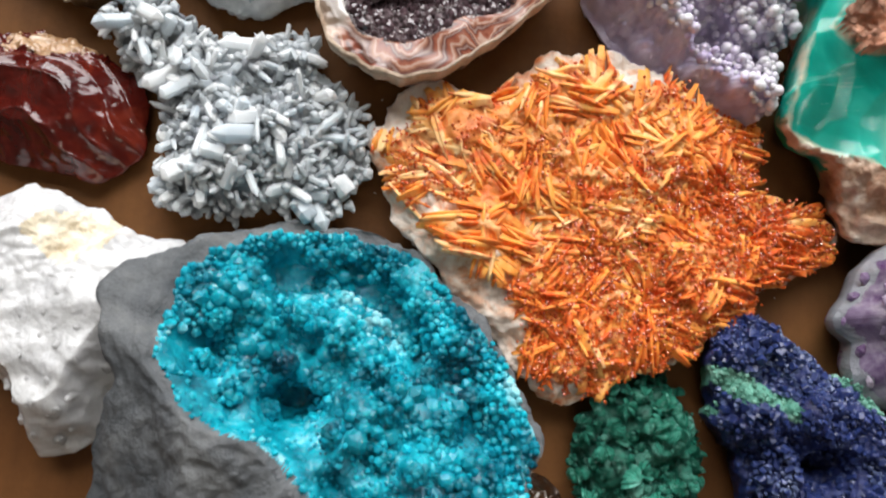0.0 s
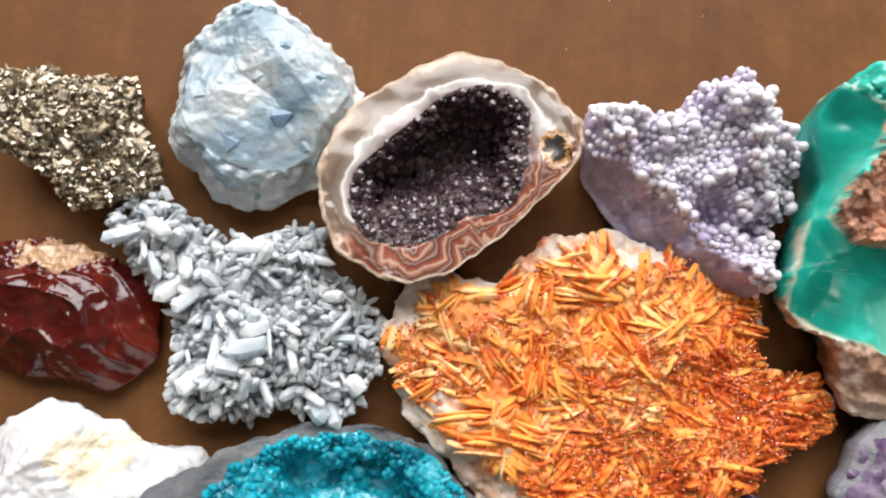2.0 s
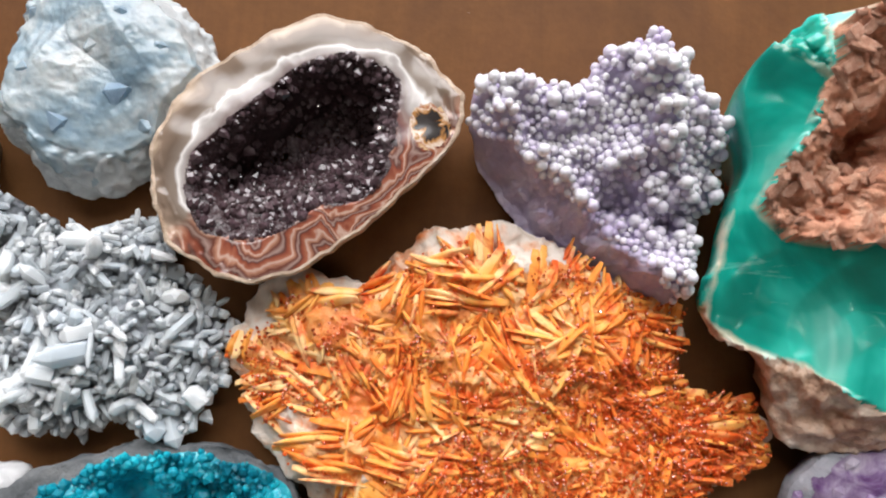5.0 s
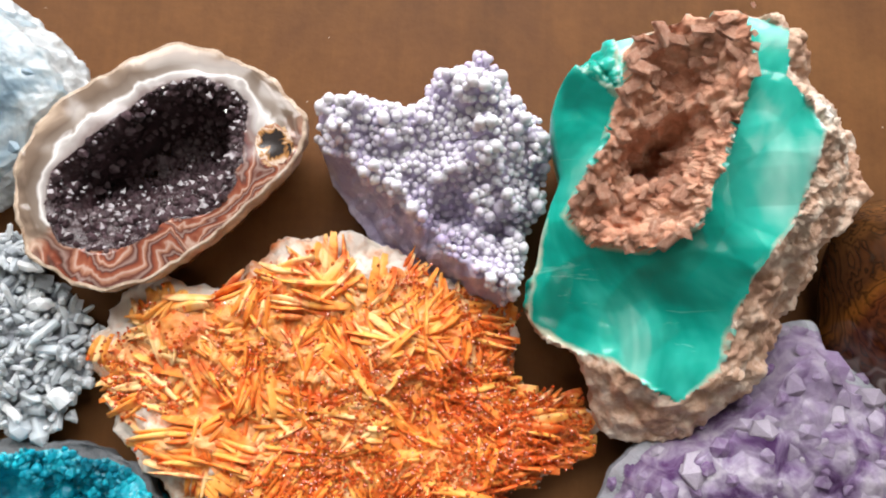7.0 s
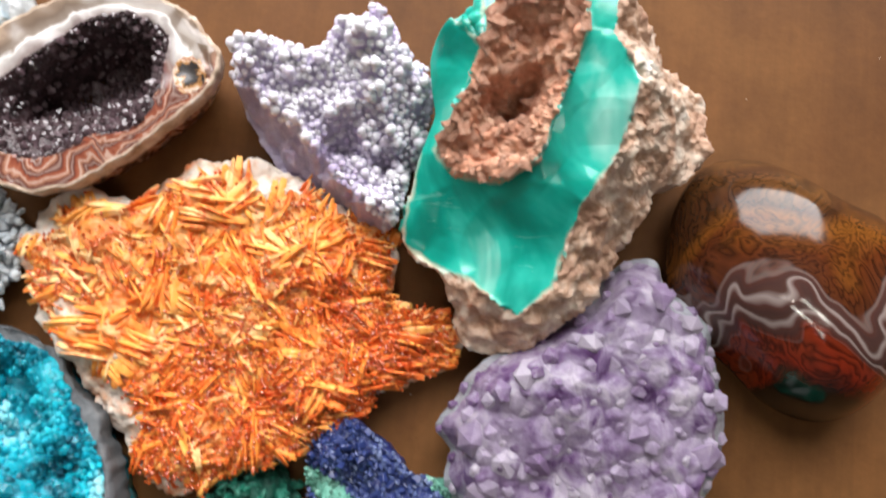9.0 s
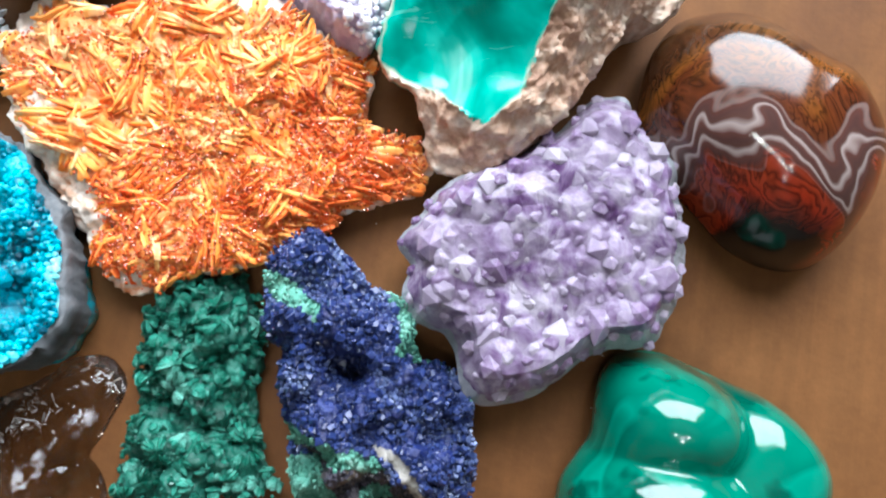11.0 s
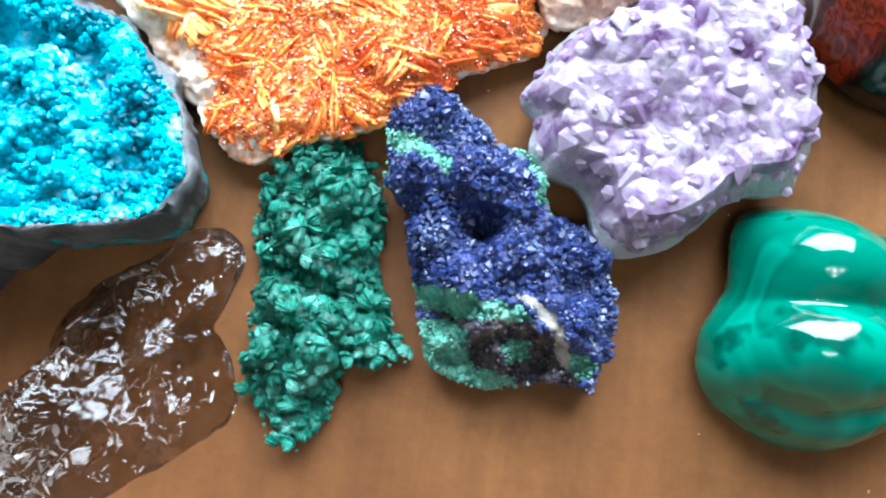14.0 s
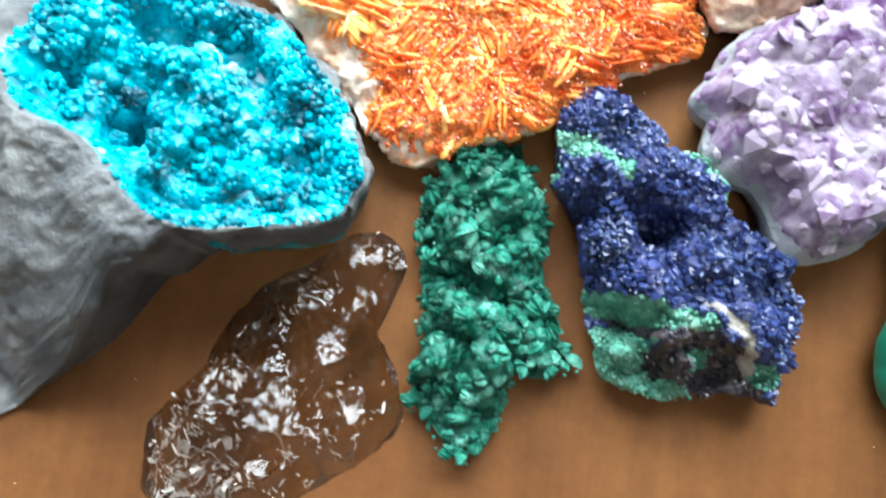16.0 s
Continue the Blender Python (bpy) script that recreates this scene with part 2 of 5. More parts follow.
lamp_glow = Nodes("lamp_glow")
lamp_glow.bsdf.inputs["Emission Color"].default_value = (1, 0.93, 0.82, 1)
lamp_glow.set(rough=0.5).bsdf.inputs["Emission Strength"].default_value = 60.0


def ceiling_spot(x, y):
    rim = [(0.045 * math.cos(2 * math.pi * k / 24), 0.045 * math.sin(2 * math.pi * k / 24)) for k in range(24)]
    vs = [(a, b, 0) for a, b in rim] + [(a * 0.9, b * 0.9, -0.012) for a, b in rim]
    fs = [(k, (k + 1) % 24, 24 + (k + 1) % 24, 24 + k) for k in range(24)] + [tuple(range(24, 48)), tuple(range(23, -1, -1))]
    ob = new("ceiling_light", mesh("ceiling_light", vs, fs, lamp_glow.mat, False))
    ob.location = (x, y, 1.9)
    return tagged(ob, "small round warm ceiling lamp, switched on", "lamp", "ceiling lamps")


for spot_x, spot_y in ((-0.25, -0.75), (0.0, -0.85), (0.28, -0.75), (0.05, -1.25)):
    ceiling_spot(spot_x, spot_y)

# ---- the table ----
n = Nodes("brown_tabletop")
blot = n.noise(14, 6, 0.6, 0.6)
weave = n.noise(420, 3, 0.6)
streak = n.add("Mapping")
streak.inputs["Scale"].default_value = (160, 9, 1)
n.link(n.co, streak.inputs["Vector"])
fibre = n.noise(1.0, 5, 0.6, 0.2, streak.outputs[0])
c = n.ramp(blot, [(0.28, (0.120, 0.045, 0.012)), (0.55, (0.160, 0.066, 0.019)), (0.8, (0.205, 0.092, 0.030))])
c = n.mix(0.5, c, n.ramp(fibre, [(0.3, (0.66, 0.66, 0.66)), (0.7, (1.08, 1.08, 1.08))]), "MULTIPLY")
c = n.mix(0.6, c, n.ramp(n.noise(60, 5, 0.65), [(0.32, (0.72, 0.70, 0.68)), (0.66, (1.12, 1.12, 1.12))]), "MULTIPLY")
c = n.mix(0.25, c, n.ramp(weave, [(0.3, (0.6, 0.6, 0.6)), (0.7, (1, 1, 1))]), "MULTIPLY")
n.colour(c)
n.bump(weave, 0.0002, 0.4)
n.bump(blot, 0.0008, 0.3)
table_mat = n.set(rough=n.ramp(blot, [(0.3, (0.6,) * 3), (0.7, (0.75,) * 3)]), spec=0.2).mat
tabletop = slab("tabletop", (-0.75, -0.55, -0.03), (0.85, 0.6, 0.0), table_mat, "warm brown matt tabletop with faint mottling", "table", "structure")
lint_mat = plain("lint", (0.7, 0.65, 0.55))
rng = random.Random(4)
specks = []
for _ in range(70):
    specks.append(turned((rng.uniform(-0.13, 0.24), rng.uniform(-0.15, 0.15), 0.0001), (0, 0, 1), rng.uniform(0, 6), (rng.uniform(0.0001, 0.00035), 0.00015, 0.00012)))
joined("dust", [nugget(3), nugget(4)], specks, lint_mat, tabletop, "pale specks of dust")

# ---- mineral specimens ----
ORANGE = (58.3, 58.5, 46.6, 41.8, 42.5, 44, 45.5, 46.5, 46, 44.5, 43, 42, 41, 40.2, 40, 40.8, 42, 43, 43.8, 44.5, 45, 45, 44.9, 45, 44.3, 43.2, 41.8, 41.5, 45.5, 54, 58, 60, 59.8, 60.1, 58.4, 56.2, 54.7, 53.0, 48.9, 46.2, 44.2, 42.6, 41.6, 41.1, 41.0, 41.2, 41.5, 41.7, 42.3, 43.3, 44.6, 45.7, 45.6, 43.1, 39.6, 38.3, 37.3, 36.7, 36.4, 36.5, 36.8, 36.5, 36.4, 36.7, 37.3, 38.4, 39.8, 41.5, 42.6, 44.3, 49.4, 57.3)
WHITE = (23, 25, 28, 31, 31, 26, 24, 24, 26, 26, 29, 32, 32, 32, 31, 29, 27, 24, 22, 21.5, 21, 19, 18.5, 18, 18.6, 20, 24, 30, 30, 29, 26, 22, 21.6, 20.4, 20, 21)
RED = (24.6, 24, 23.4, 21, 19, 18, 17.4, 16.6, 16.4, 17, 18.7, 19, 20, 21.5, 23, 25, 25, 25, 24.4, 23, 23, 20.7, 19, 18, 17, 16.8, 16.4, 16, 16.7, 18, 20, 24, 25, 26, 27, 25)
NEEDLE = (35.1, 31.9, 28.6, 24.9, 26.3, 28.2, 28.3, 25.7, 21.3, 19.7, 20.4, 21.8, 27.9, 38.5, 41.7, 40.2, 28.6, 18.5, 17, 16.5, 16.8, 17.6, 20.5, 26.4, 28.8, 28, 27.4, 27.0, 26.0, 26.0, 27.2, 31.5, 36.3, 37.5, 37.0, 35.1)
PYRITE = (19.3, 18, 17.6, 18.6, 20.4, 21, 19, 16.8, 15.5, 15.3, 15.5, 19.3, 20, 21, 24.6, 25.5, 22.5, 19, 17.8, 17, 15, 13, 12, 11, 11, 11, 12, 16, 17.6, 19, 19.5, 20.5, 22, 25.5, 24, 22.7)
CELESTITE = (24.7, 24.2, 23.1, 23.1, 22.1, 22.1, 22.1, 22.7, 24.2, 26.2, 28.4, 28, 27.3, 26.2, 26.2, 26.7, 24.9, 23.1, 23.1, 22.6, 24.7, 26.2, 26.9, 25.2, 27.3, 28.4, 28.8, 28, 26.2, 25.2, 24.2, 24.2, 22.1, 21, 21.5, 23.1)
AGATE = (28.5, 32.0, 34.4, 33.6, 31.8, 30.8, 29.7, 28.7, 28.5, 28.6, 27.4, 26.0, 25.2, 25.1, 26.0, 27.5, 28.5, 29.6, 31.3, 32.6, 33.4, 34.0, 34.2, 33.7, 33.0, 31.8, 29.0, 26.6, 24.2, 22.6, 21.8, 21.2, 21.4, 22.2, 23.4, 25.6)
AGATE_CAVITY = (18.6, 19.6, 20.6, 22.2, 23.4, 23.0, 21.5, 19.8, 17.6, 16.0, 14.4, 12.8, 12.0, 11.6, 11.6, 12.0, 12.8, 14.0, 16.0, 19.4, 20.8, 22.4, 22.2, 22.8, 21.4, 20.2, 18.0, 16.0, 14.4, 13.0, 13.2, 14.2, 15.8, 17.4, 17.8, 18.2)
GRAPE = (26.8, 27.8, 29.9, 29.9, 26.8, 26.5, 29.9, 30.5, 27.5, 23.7, 19.6, 18.5, 19.6, 26.2, 31.9, 31.9, 29.9, 26.8, 24.7, 22, 20.6, 19.6, 19.6, 19.6, 19.6, 20.6, 21.2, 22.7, 24.7, 27.8, 33.6, 33.7, 29.9, 27.2, 26.4, 27.8)
CHRYSOPRASE = (34, 39, 40.4, 42, 38.6, 36, 35, 33.6, 32.4, 32.8, 34.4, 35.6, 37.5, 41, 42.5, 41, 37, 33.5, 34.4, 36.5, 39, 44.3, 44.8, 42.2, 46.3, 53, 51, 46, 39, 34, 29.5, 26.5, 25, 24, 23.5, 25.5)
BANDED = (33, 32, 31, 30.4, 30.3, 29.6, 28, 27.6, 28.4, 30.4, 33, 36, 38, 38.9, 38, 36.7, 35.2, 34, 33, 32, 31, 29.7, 28.2, 27.5, 27.6, 29, 31.3, 33.2, 35, 36.2, 36.2, 35.4, 34.4, 33.6, 33, 32.6)
AMETHYST = (36.3, 36.3, 37, 38.4, 40.6, 42, 41, 44, 41, 30.6, 27.7, 25, 23.6, 24, 25, 27, 29, 31, 33, 36.7, 34.4, 38, 37.6, 34.6, 35, 41.6, 42.8, 39, 36, 32.3, 30.3, 30.2, 34, 37.8, 37.5, 37)
MALACHITE = (32.4, 33.4, 32.8, 31.2, 29.7, 28.4, 27.4, 26.4, 26.4, 27.4, 29.2, 31.8, 33.8, 35, 34, 31.4, 28.8, 27.8, 29.7, 33.2, 35.2, 36.2, 35.2, 34, 33, 32, 30.7, 29.4, 27.2, 25.5, 25, 25.4, 26.7, 27.8, 28.3, 30.5)
FIBROUS = (14.4, 13.9, 13.7, 14.1, 15.1, 17.5, 23.5, 28.8, 35, 40.2, 40.2, 38.1, 35.4, 33, 28.8, 24.3, 21.6, 20, 18, 17.5, 18.8, 20.6, 22.1, 28.3, 33, 36.1, 39.4, 39.3, 30.9, 21.2, 21.3, 24.7, 25.8, 25.8, 18, 15.8)
AZURITE = (26.8, 25, 22, 15.3, 15, 15.5, 19.5, 23, 23, 23.5, 24.7, 32.4, 41, 42, 39.6, 33.6, 31, 23, 22, 21.5, 21.3, 21.8, 23, 25.7, 29.4, 34, 35, 35.7, 36, 35.6, 36.6, 43, 39.6, 36, 31.4, 28.3)
SMOKY = (27.2, 26.0, 24.2, 23.4, 29.0, 37.9, 40.1, 36.7, 29.3, 24.9, 22.3, 20.2, 17.8, 16.4, 15.6, 15.2, 15.2, 15.8, 16.9, 19.3, 23.7, 31.9, 34.8, 38.2, 38.5, 38.7, 37.7, 34.0, 30.0, 27.5, 26.3, 26.1, 26.7, 27.7, 29.4, 29.3)
GEODE = (41, 38.6, 38, 37.6, 37.5, 37.8, 38.8, 40.4, 42, 43.5, 45.6, 47, 48.8, 51, 54, 58, 54, 47, 48, 51, 55, 62, 71, 78, 74, 54, 31, 26, 22.5, 20.8, 22, 24, 27, 32.3, 39, 40.5)
GEODE_CAVITY = (38.9, 35.7, 35, 34, 32.6, 32.8, 34.3, 37.6, 41, 41.6, 43.6, 45, 46.8, 47.5, 47.6, 44, 42, 34.6, 26.8, 17, 14, 12.7, 12.2, 12, 12.3, 12.7, 13.7, 15.3, 17.2, 18.5, 20.6, 22, 24.7, 28.7, 35, 39.8)
GROUP = "mineral specimens on the table"


def inside(poly, x, y):
    """Whether a place (metres) lies in a region given by its corners (millimetres)."""
    x, y = x * 1000, y * 1000
    hit = False
    for (a, b), (c, d) in zip(poly, poly[1:] + poly[:1]):
        if (b > y) != (d > y) and x < a + (y - b) * (c - a) / (d - b):
            hit = not hit
    return hit


def bump_at(x, y, cx, cy, size):
    """A round swelling at (cx, cy) millimetres."""
    return math.exp(-((x * 1000 - cx) ** 2 + (y * 1000 - cy) ** 2) / (size * size))


def lean(normal, rng, spread):
    return (Vector(normal) + Vector((rng.gauss(0, spread), rng.gauss(0, spread), rng.gauss(0, spread * 0.5)))).normalized()


def barite():
    stone = thing("barite_specimen", 0.0427, 0.0099, "orange bladed barite crystals on pale crust, dusted with red sparkling grains", "mineral", GROUP)
    crust = mineral("barite_crust", [(0.36, (0.70, 0.22, 0.07)), (0.44, (0.80, 0.52, 0.36)), (0.54, (0.82, 0.72, 0.63))], 110, 700, 0.001, vary=0.15, random=False, rough=0.4, sss=0.3, sss_scale=0.003)

    def blade_material(name, shift):
        """Yellow to deep orange in broad patches over the specimen, each blade with a shade of its own and a paler frosted run."""
        b = Nodes(name)
        place = b.t.nodes.new("ShaderNodeNewGeometry").outputs["Position"]
        sep = b.t.nodes.new("ShaderNodeSeparateXYZ")
        b.link(place, sep.inputs[0])
        own = b.maths("FRACT", b.maths("ADD", b.random(), b.island()))
        drift = b.maths("ADD", b.maths("MULTIPLY", sep.outputs["Y"], 3.0), b.maths("MULTIPLY", sep.outputs["X"], -2.2))
        u = b.maths("ADD", b.maths("ADD", b.noise(70, 3, 0.55, 0.3, place), drift), b.maths("ADD", b.maths("MULTIPLY", own, 0.30), shift))
        tone = b.ramp(u, [(0.34, (0.66, 0.10, 0.016)), (0.52, (0.80, 0.20, 0.03)), (0.70, (0.89, 0.32, 0.055)), (0.86, (0.92, 0.45, 0.11)), (1.0, (0.93, 0.60, 0.28))])
        frost = b.ramp(b.noise(420, 4, 0.6, 0.4, place), [(0.50, (0, 0, 0)), (0.70, (0.55,) * 3)])
        stain = b.ramp(b.noise(150, 4, 0.65, 0.5, place), [(0.50, (0, 0, 0)), (0.62, (0.85,) * 3)])
        b.colour(b.mix(stain, b.mix(frost, tone, (0.87, 0.46, 0.18)), (0.66, 0.085, 0.014)))
        b.bump(b.noise(900, 4, 0.6, 0.2, place), 0.0004, 0.5)
        b.set(rough=0.45, sss=0.25, sss_scale=0.001, spec=0.2)
        b.bsdf.inputs["Subsurface Radius"].default_value = (1.0, 0.8, 0.7)
        return b.mat
    yellow, orange, pale = blade_material("yellow_blade", 0.20), blade_material("orange_blade", 0.02), blade_material("pale_blade", 0.42)
    grain = mineral("vanadinite_grain", [(0.3, (0.56, 0.06, 0.012)), (0.55, (0.74, 0.13, 0.02)), (0.8, (0.86, 0.30, 0.08))], 300, 2000, 0, random=False, island=True, rough=0.06, coat=1.0)
    bed = mineral("barite_bed", [(0.30, (0.62, 0.10, 0.018)), (0.46, (0.84, 0.28, 0.055)), (0.66, (0.92, 0.54, 0.24))], 120, 900, 0.0010, random=False, rough=0.35, sss=0.3, sss_scale=0.002)

    def top(x, y, rho):
        z = 0.0128 + 0.0030 * fbm(x, y, 0.3, 0.018, 3) - 0.004 * max(0, rho - 0.8) / 0.2
        return z - 0.003 * bump_at(x, y, 52, 2, 14)
    pale_rim = [(-62, 44), (-30, 52), (30, 50), (38, 30), (10, 34), (-20, 30), (-34, 22), (-42, 4), (-30, -8), (-8, -30), (-4, -50), (-60, -30)]

    def bare(x, y, rho):
        width = 0.80 if x < -0.005 and y < 0.0 else 0.88
        return rho > width + 0.16 * fbm(x, y, 1, 0.012) and inside(pale_rim, x, y)

    def zone(x, y, z, rho):
        return "crust" if rho > 0.965 or z < 0.006 or bare(x, y, rho) else "crystal_bed"
    body(stone, ORANGE, top, {"crust": (crust, "pale cream and pinkish crust"), "crystal_bed": (bed, "deep orange crystal ground")},
         lambda x, y, z: 0.0016 * fbm(x, y, z, 0.007) + 0.0009 * fbm(x, y, z, 0.0018), zone=zone, base=0.9, seg=420, rings=90, jag=0.035)

    def lath(seed):
        """A lath that stands on its long edge, 2 units along x, swelling in the middle, with a soft worn crest and blunt ends."""
        g = random.Random(seed)
        vs, fs = [], []
        bow, steps = g.uniform(-0.10, 0.10), 7
        for k in range(steps):
            x = -1 + 2 * k / (steps - 1)
            w = 0.115 * (1 - 0.80 * abs(x) ** 1.8) * g.uniform(0.8, 1.15)
            h = (0.30 - 0.20 * abs(x) ** 2) * g.uniform(0.9, 1.1)
            mid = bow * x * x
            vs += [(x, mid - w, -0.2), (x, mid - w, h * 0.6), (x, mid - 0.35 * w, h), (x, mid + 0.35 * w, h), (x, mid + w, h * 0.6), (x, mid + w, -0.2)]
        for k in range(steps - 1):
            for j in range(5):
                a = k * 6 + j
                fs.append((a, a + 6, a + 7, a + 1))
        fs += [tuple(range(6)), tuple(range(6 * steps - 1, 6 * steps - 7, -1))]
        return vs, fs
    kinds = [lath(k) for k in range(8)]
    shapes = [meshes("barite_blade", kinds, m, True) for m in (yellow, orange, pale)]
    rng = random.Random(11)
    rest, crests, count = [[], [], []], [], 0
    for sx, sy, srho in scatter(ORANGE, 460, 0.0034, rng, lambda x, y, rho: not bare(x, y, rho), 0.95):
        run = 6.0 * fbm(sx, sy, 7, 0.026, 2) + rng.gauss(0, 0.9)
        if sx > 0.036:
            run = 0.25 + rng.gauss(0, 0.25)
        size = rng.uniform(0.0036, 0.0080) * (0.62 if srho > 0.86 else 1.0)
        fan, lift = rng.uniform(0.03, 0.16), rng.gauss(0, 0.0006)
        for k in range(rng.randint(3, 6)):
            off = (k - 2) * rng.uniform(0.0010, 0.0015)
            turn = run + (k - 2) * fan + rng.gauss(0, 0.06)
            x = sx - math.sin(run) * off + rng.gauss(0, 0.0005)
            y = sy + math.cos(run) * off + rng.gauss(0, 0.0005)
            s = size * rng.uniform(0.7, 1.15)
            tone = 2 if rng.random() < (0.35 if srho > 0.88 else 0.03) else 0 if rng.random() < 0.5 else 1
            m = Matrix.Translation((x, y, top(sx, sy, srho) + lift + rng.uniform(-0.0013, -0.0004))) @ Matrix.Rotation(turn, 4, "Z") @ Matrix.Rotation(rng.gauss(0, 0.13), 4, "Y")
            m = m @ Matrix.Rotation(rng.gauss(0, 0.6), 4, "X") @ Matrix.Diagonal((s, 0.0052 * rng.uniform(0.7, 1.35), 0.0048, 1))
            crests.append(m)
            if count < 300 and k % 2 == 0:
                part("blade", shapes[tone][count % 8], stone, "", m)
                count += 1
            else:
                rest[tone].append(m)
    for name, poses, m, label in (("yellow_blade_sheaf", rest[0], yellow, "yellow-orange blades"), ("orange_blade_sheaf", rest[1], orange, "deep orange blades"), ("pale_blade_sheaf", rest[2], pale, "cream blades")):
        joined(name, kinds, poses, m, stone, label, True)
    shots = []
    for m in crests:
        c = m.translation
        rich = fbm(c.x, c.y, 5, 0.016, 3) - 9 * c.y + 5 * (c.x - 0.005)
        for _ in range(int(max(0.0, min(11.0, 4.5 + 8.0 * rich + rng.gauss(0, 1.5))))):
            p = m @ Vector((rng.uniform(-0.95, 0.95), rng.gauss(0, 0.12), 0.31 + rng.gauss(0, 0.05)))
            s = rng.uniform(0.00025, 0.00055)
            shots.append(turned(p, lean((0, 0, 1), rng, 0.8), rng.uniform(0, 6), (s, s, s)))
    for x, y, rho in scatter(ORANGE, 1500, 0.0008, rng, lambda x, y, rho: fbm(x, y, 5, 0.012, 3) - 7 * y + 4 * (x - 0.005) + 0.5 * (rho > 0.85) > 0.25 + rng.gauss(0, 0.2) and not bare(x, y, rho), 0.97):
        s = rng.uniform(0.0002, 0.0005)
        shots.append(turned((x, y, top(x, y, rho) + rng.uniform(0.0004, 0.0018)), lean((0, 0, 1), rng, 0.6), rng.uniform(0, 6), (s, s, s * 1.2)))
    joined("vanadinite_dust", [nugget(k, 0.18) for k in range(4)], shots, grain, stone, "tiny glittering red-orange grains")


def teal_geode():
    stone = thing("dyed_geode", -0.0150, -0.0420, "dark grey geode broken open over bright turquoise crystals", "geode", GROUP)
    shell = mineral("geode_shell", [(0.32, (0.058, 0.064, 0.071)), (0.5, (0.104, 0.111, 0.118)), (0.68, (0.175, 0.18, 0.182))], 70, 1200, 0.0008, random=False, rough=0.62)
    stops = [(0.34, (0.001, 0.055, 0.09)), (0.46, (0.003, 0.24, 0.33)), (0.58, (0.01, 0.47, 0.60)), (0.70, (0.36, 0.72, 0.78))]
    lining = mineral("turquoise_lining", stops, 90, 900, 0.0012, random=False, rough=0.22, sss=0.2, sss_scale=0.003, coat=0.3)
    gem = mineral("turquoise_crystal", [(0.0, (0.002, 0.22, 0.31)), (0.5, (0.004, 0.36, 0.48)), (1.0, (0.03, 0.54, 0.66))], 2.0, 6, 0.0002, vary=0.12, low=0.65, rough=0.16, sss=0.4, sss_scale=0.003, glass=0.15)
    small = mineral("turquoise_grain", stops, 55, 1500, 0, vary=0.1, low=0.86, random=False, island=True, rough=0.4, sss=0.6, sss_scale=0.003, spec=0.25)
    rim = outline(GEODE_CAVITY)
    lip = ((-60, 20), (-41, 13), (-28, 0), (-15, -4), (-7, -11), (2, -18), (40, -17), (60, -10))

    def lip_y(x):
        x *= 1000
        for (a, b), (c, d) in zip(lip, lip[1:]):
            if x <= c:
                return 0.001 * (b + (d - b) * max(0, x - a) / (c - a))
        return -0.01
    holes = ((-17, 33, 6, 0.02), (-13, 3, 4.5, 0.026), (-34, 13, 4, 0.010), (8, 24, 4, 0.014), (-9, 14, 3, 0.010), (2, 31, 4, 0.012), (14, 13, 3, 0.008))
    mounds = ((-3, 19, 7, 0.010), (-25, 27, 8, 0.011), (5, 8, 8, 0.010), (0, -6, 9, 0.006), (22, 19, 7, 0.008), (19, -3, 11, 0.008), (10, 33, 5, 0.006), (-22, 10, 5, 0.006))

    def face(x, y):
        return min(0.034, max(0.007, 0.031 - 0.50 * (y + 0.002) - 0.12 * (x + 0.01)))

    def top(x, y, rho):
        z = face(x, y)
        q = math.hypot(x, y) / rim(math.atan2(y, x))
        if q < 1.0:
            cut = blend(1.0, 0.72, q)
            z += cut * (-0.009 + 0.003 * fbm(x, y, 2, 0.009, 3) + 0.009 * (0.42 - cells(x, y, 0.3, 0.0085)))
            for cx, cy, s, d in holes:
                z -= cut * d * bump_at(x, y, cx, cy, s)
            for cx, cy, s, d in mounds:
                z += cut * d * bump_at(x, y, cx, cy, s)
            return max(z, 0.0015)
        below = lip_y(x) - y
        if below > 0:
            z = max(0.0, face(x, lip_y(x)) * (1 - (below / 0.062) ** 1.7))
        return z + 0.0015 * blend(1.0, 1.08, q)

    def zone(x, y, z, rho):
        return "crystal_lining" if math.hypot(x, y) / rim(math.atan2(y, x)) < 0.99 + 0.04 * fbm(x, y, 0, 0.005) + 0.10 * blend(0.0, 0.02, x) * blend(-0.03, -0.01, y) + 0.05 * blend(-0.005, -0.02, y) and rho < 0.972 else "shell"
    body(stone, GEODE, top, {"shell": (shell, "dull dark grey rock shell"), "crystal_lining": (lining, "turquoise sugary crystal lining")},
         lambda x, y, z: 0.0013 * fbm(x, y, z, 0.008) + 0.0004 * fbm(x, y, z, 0.0015), zone=zone, base=0.93, seg=340, rings=90, jag=0.045)
    rng = random.Random(5)
    shapes = meshes("turquoise_crystal", [nugget(k + 20, 0.07, 2) for k in range(5)] + [nugget(k + 25, 0.14) for k in range(4)], gem)
    spots = scatter(GEODE_CAVITY, 290, 0.0025, rng, lambda x, y, rho: y > -0.002 - 0.3 * x and cells(x, y, 0.3, 0.0085) < 0.5 and max(bump_at(x, y, *h[:3]) for h in holes) < 0.55, 0.9)
    for k, (x, y, rho) in enumerate(spots):
        s = rng.choice((0.001, 0.0013, 0.0017, 0.0022)) * rng.uniform(0.85, 1.1)
        part("crystal", shapes[k % 9], stone, "", turned((x, y, top(x, y, rho) + 0.0002), lean(slope(top, x, y, rho), rng, 0.5), rng.uniform(0, 6), (s, s, s)))
    poses = []
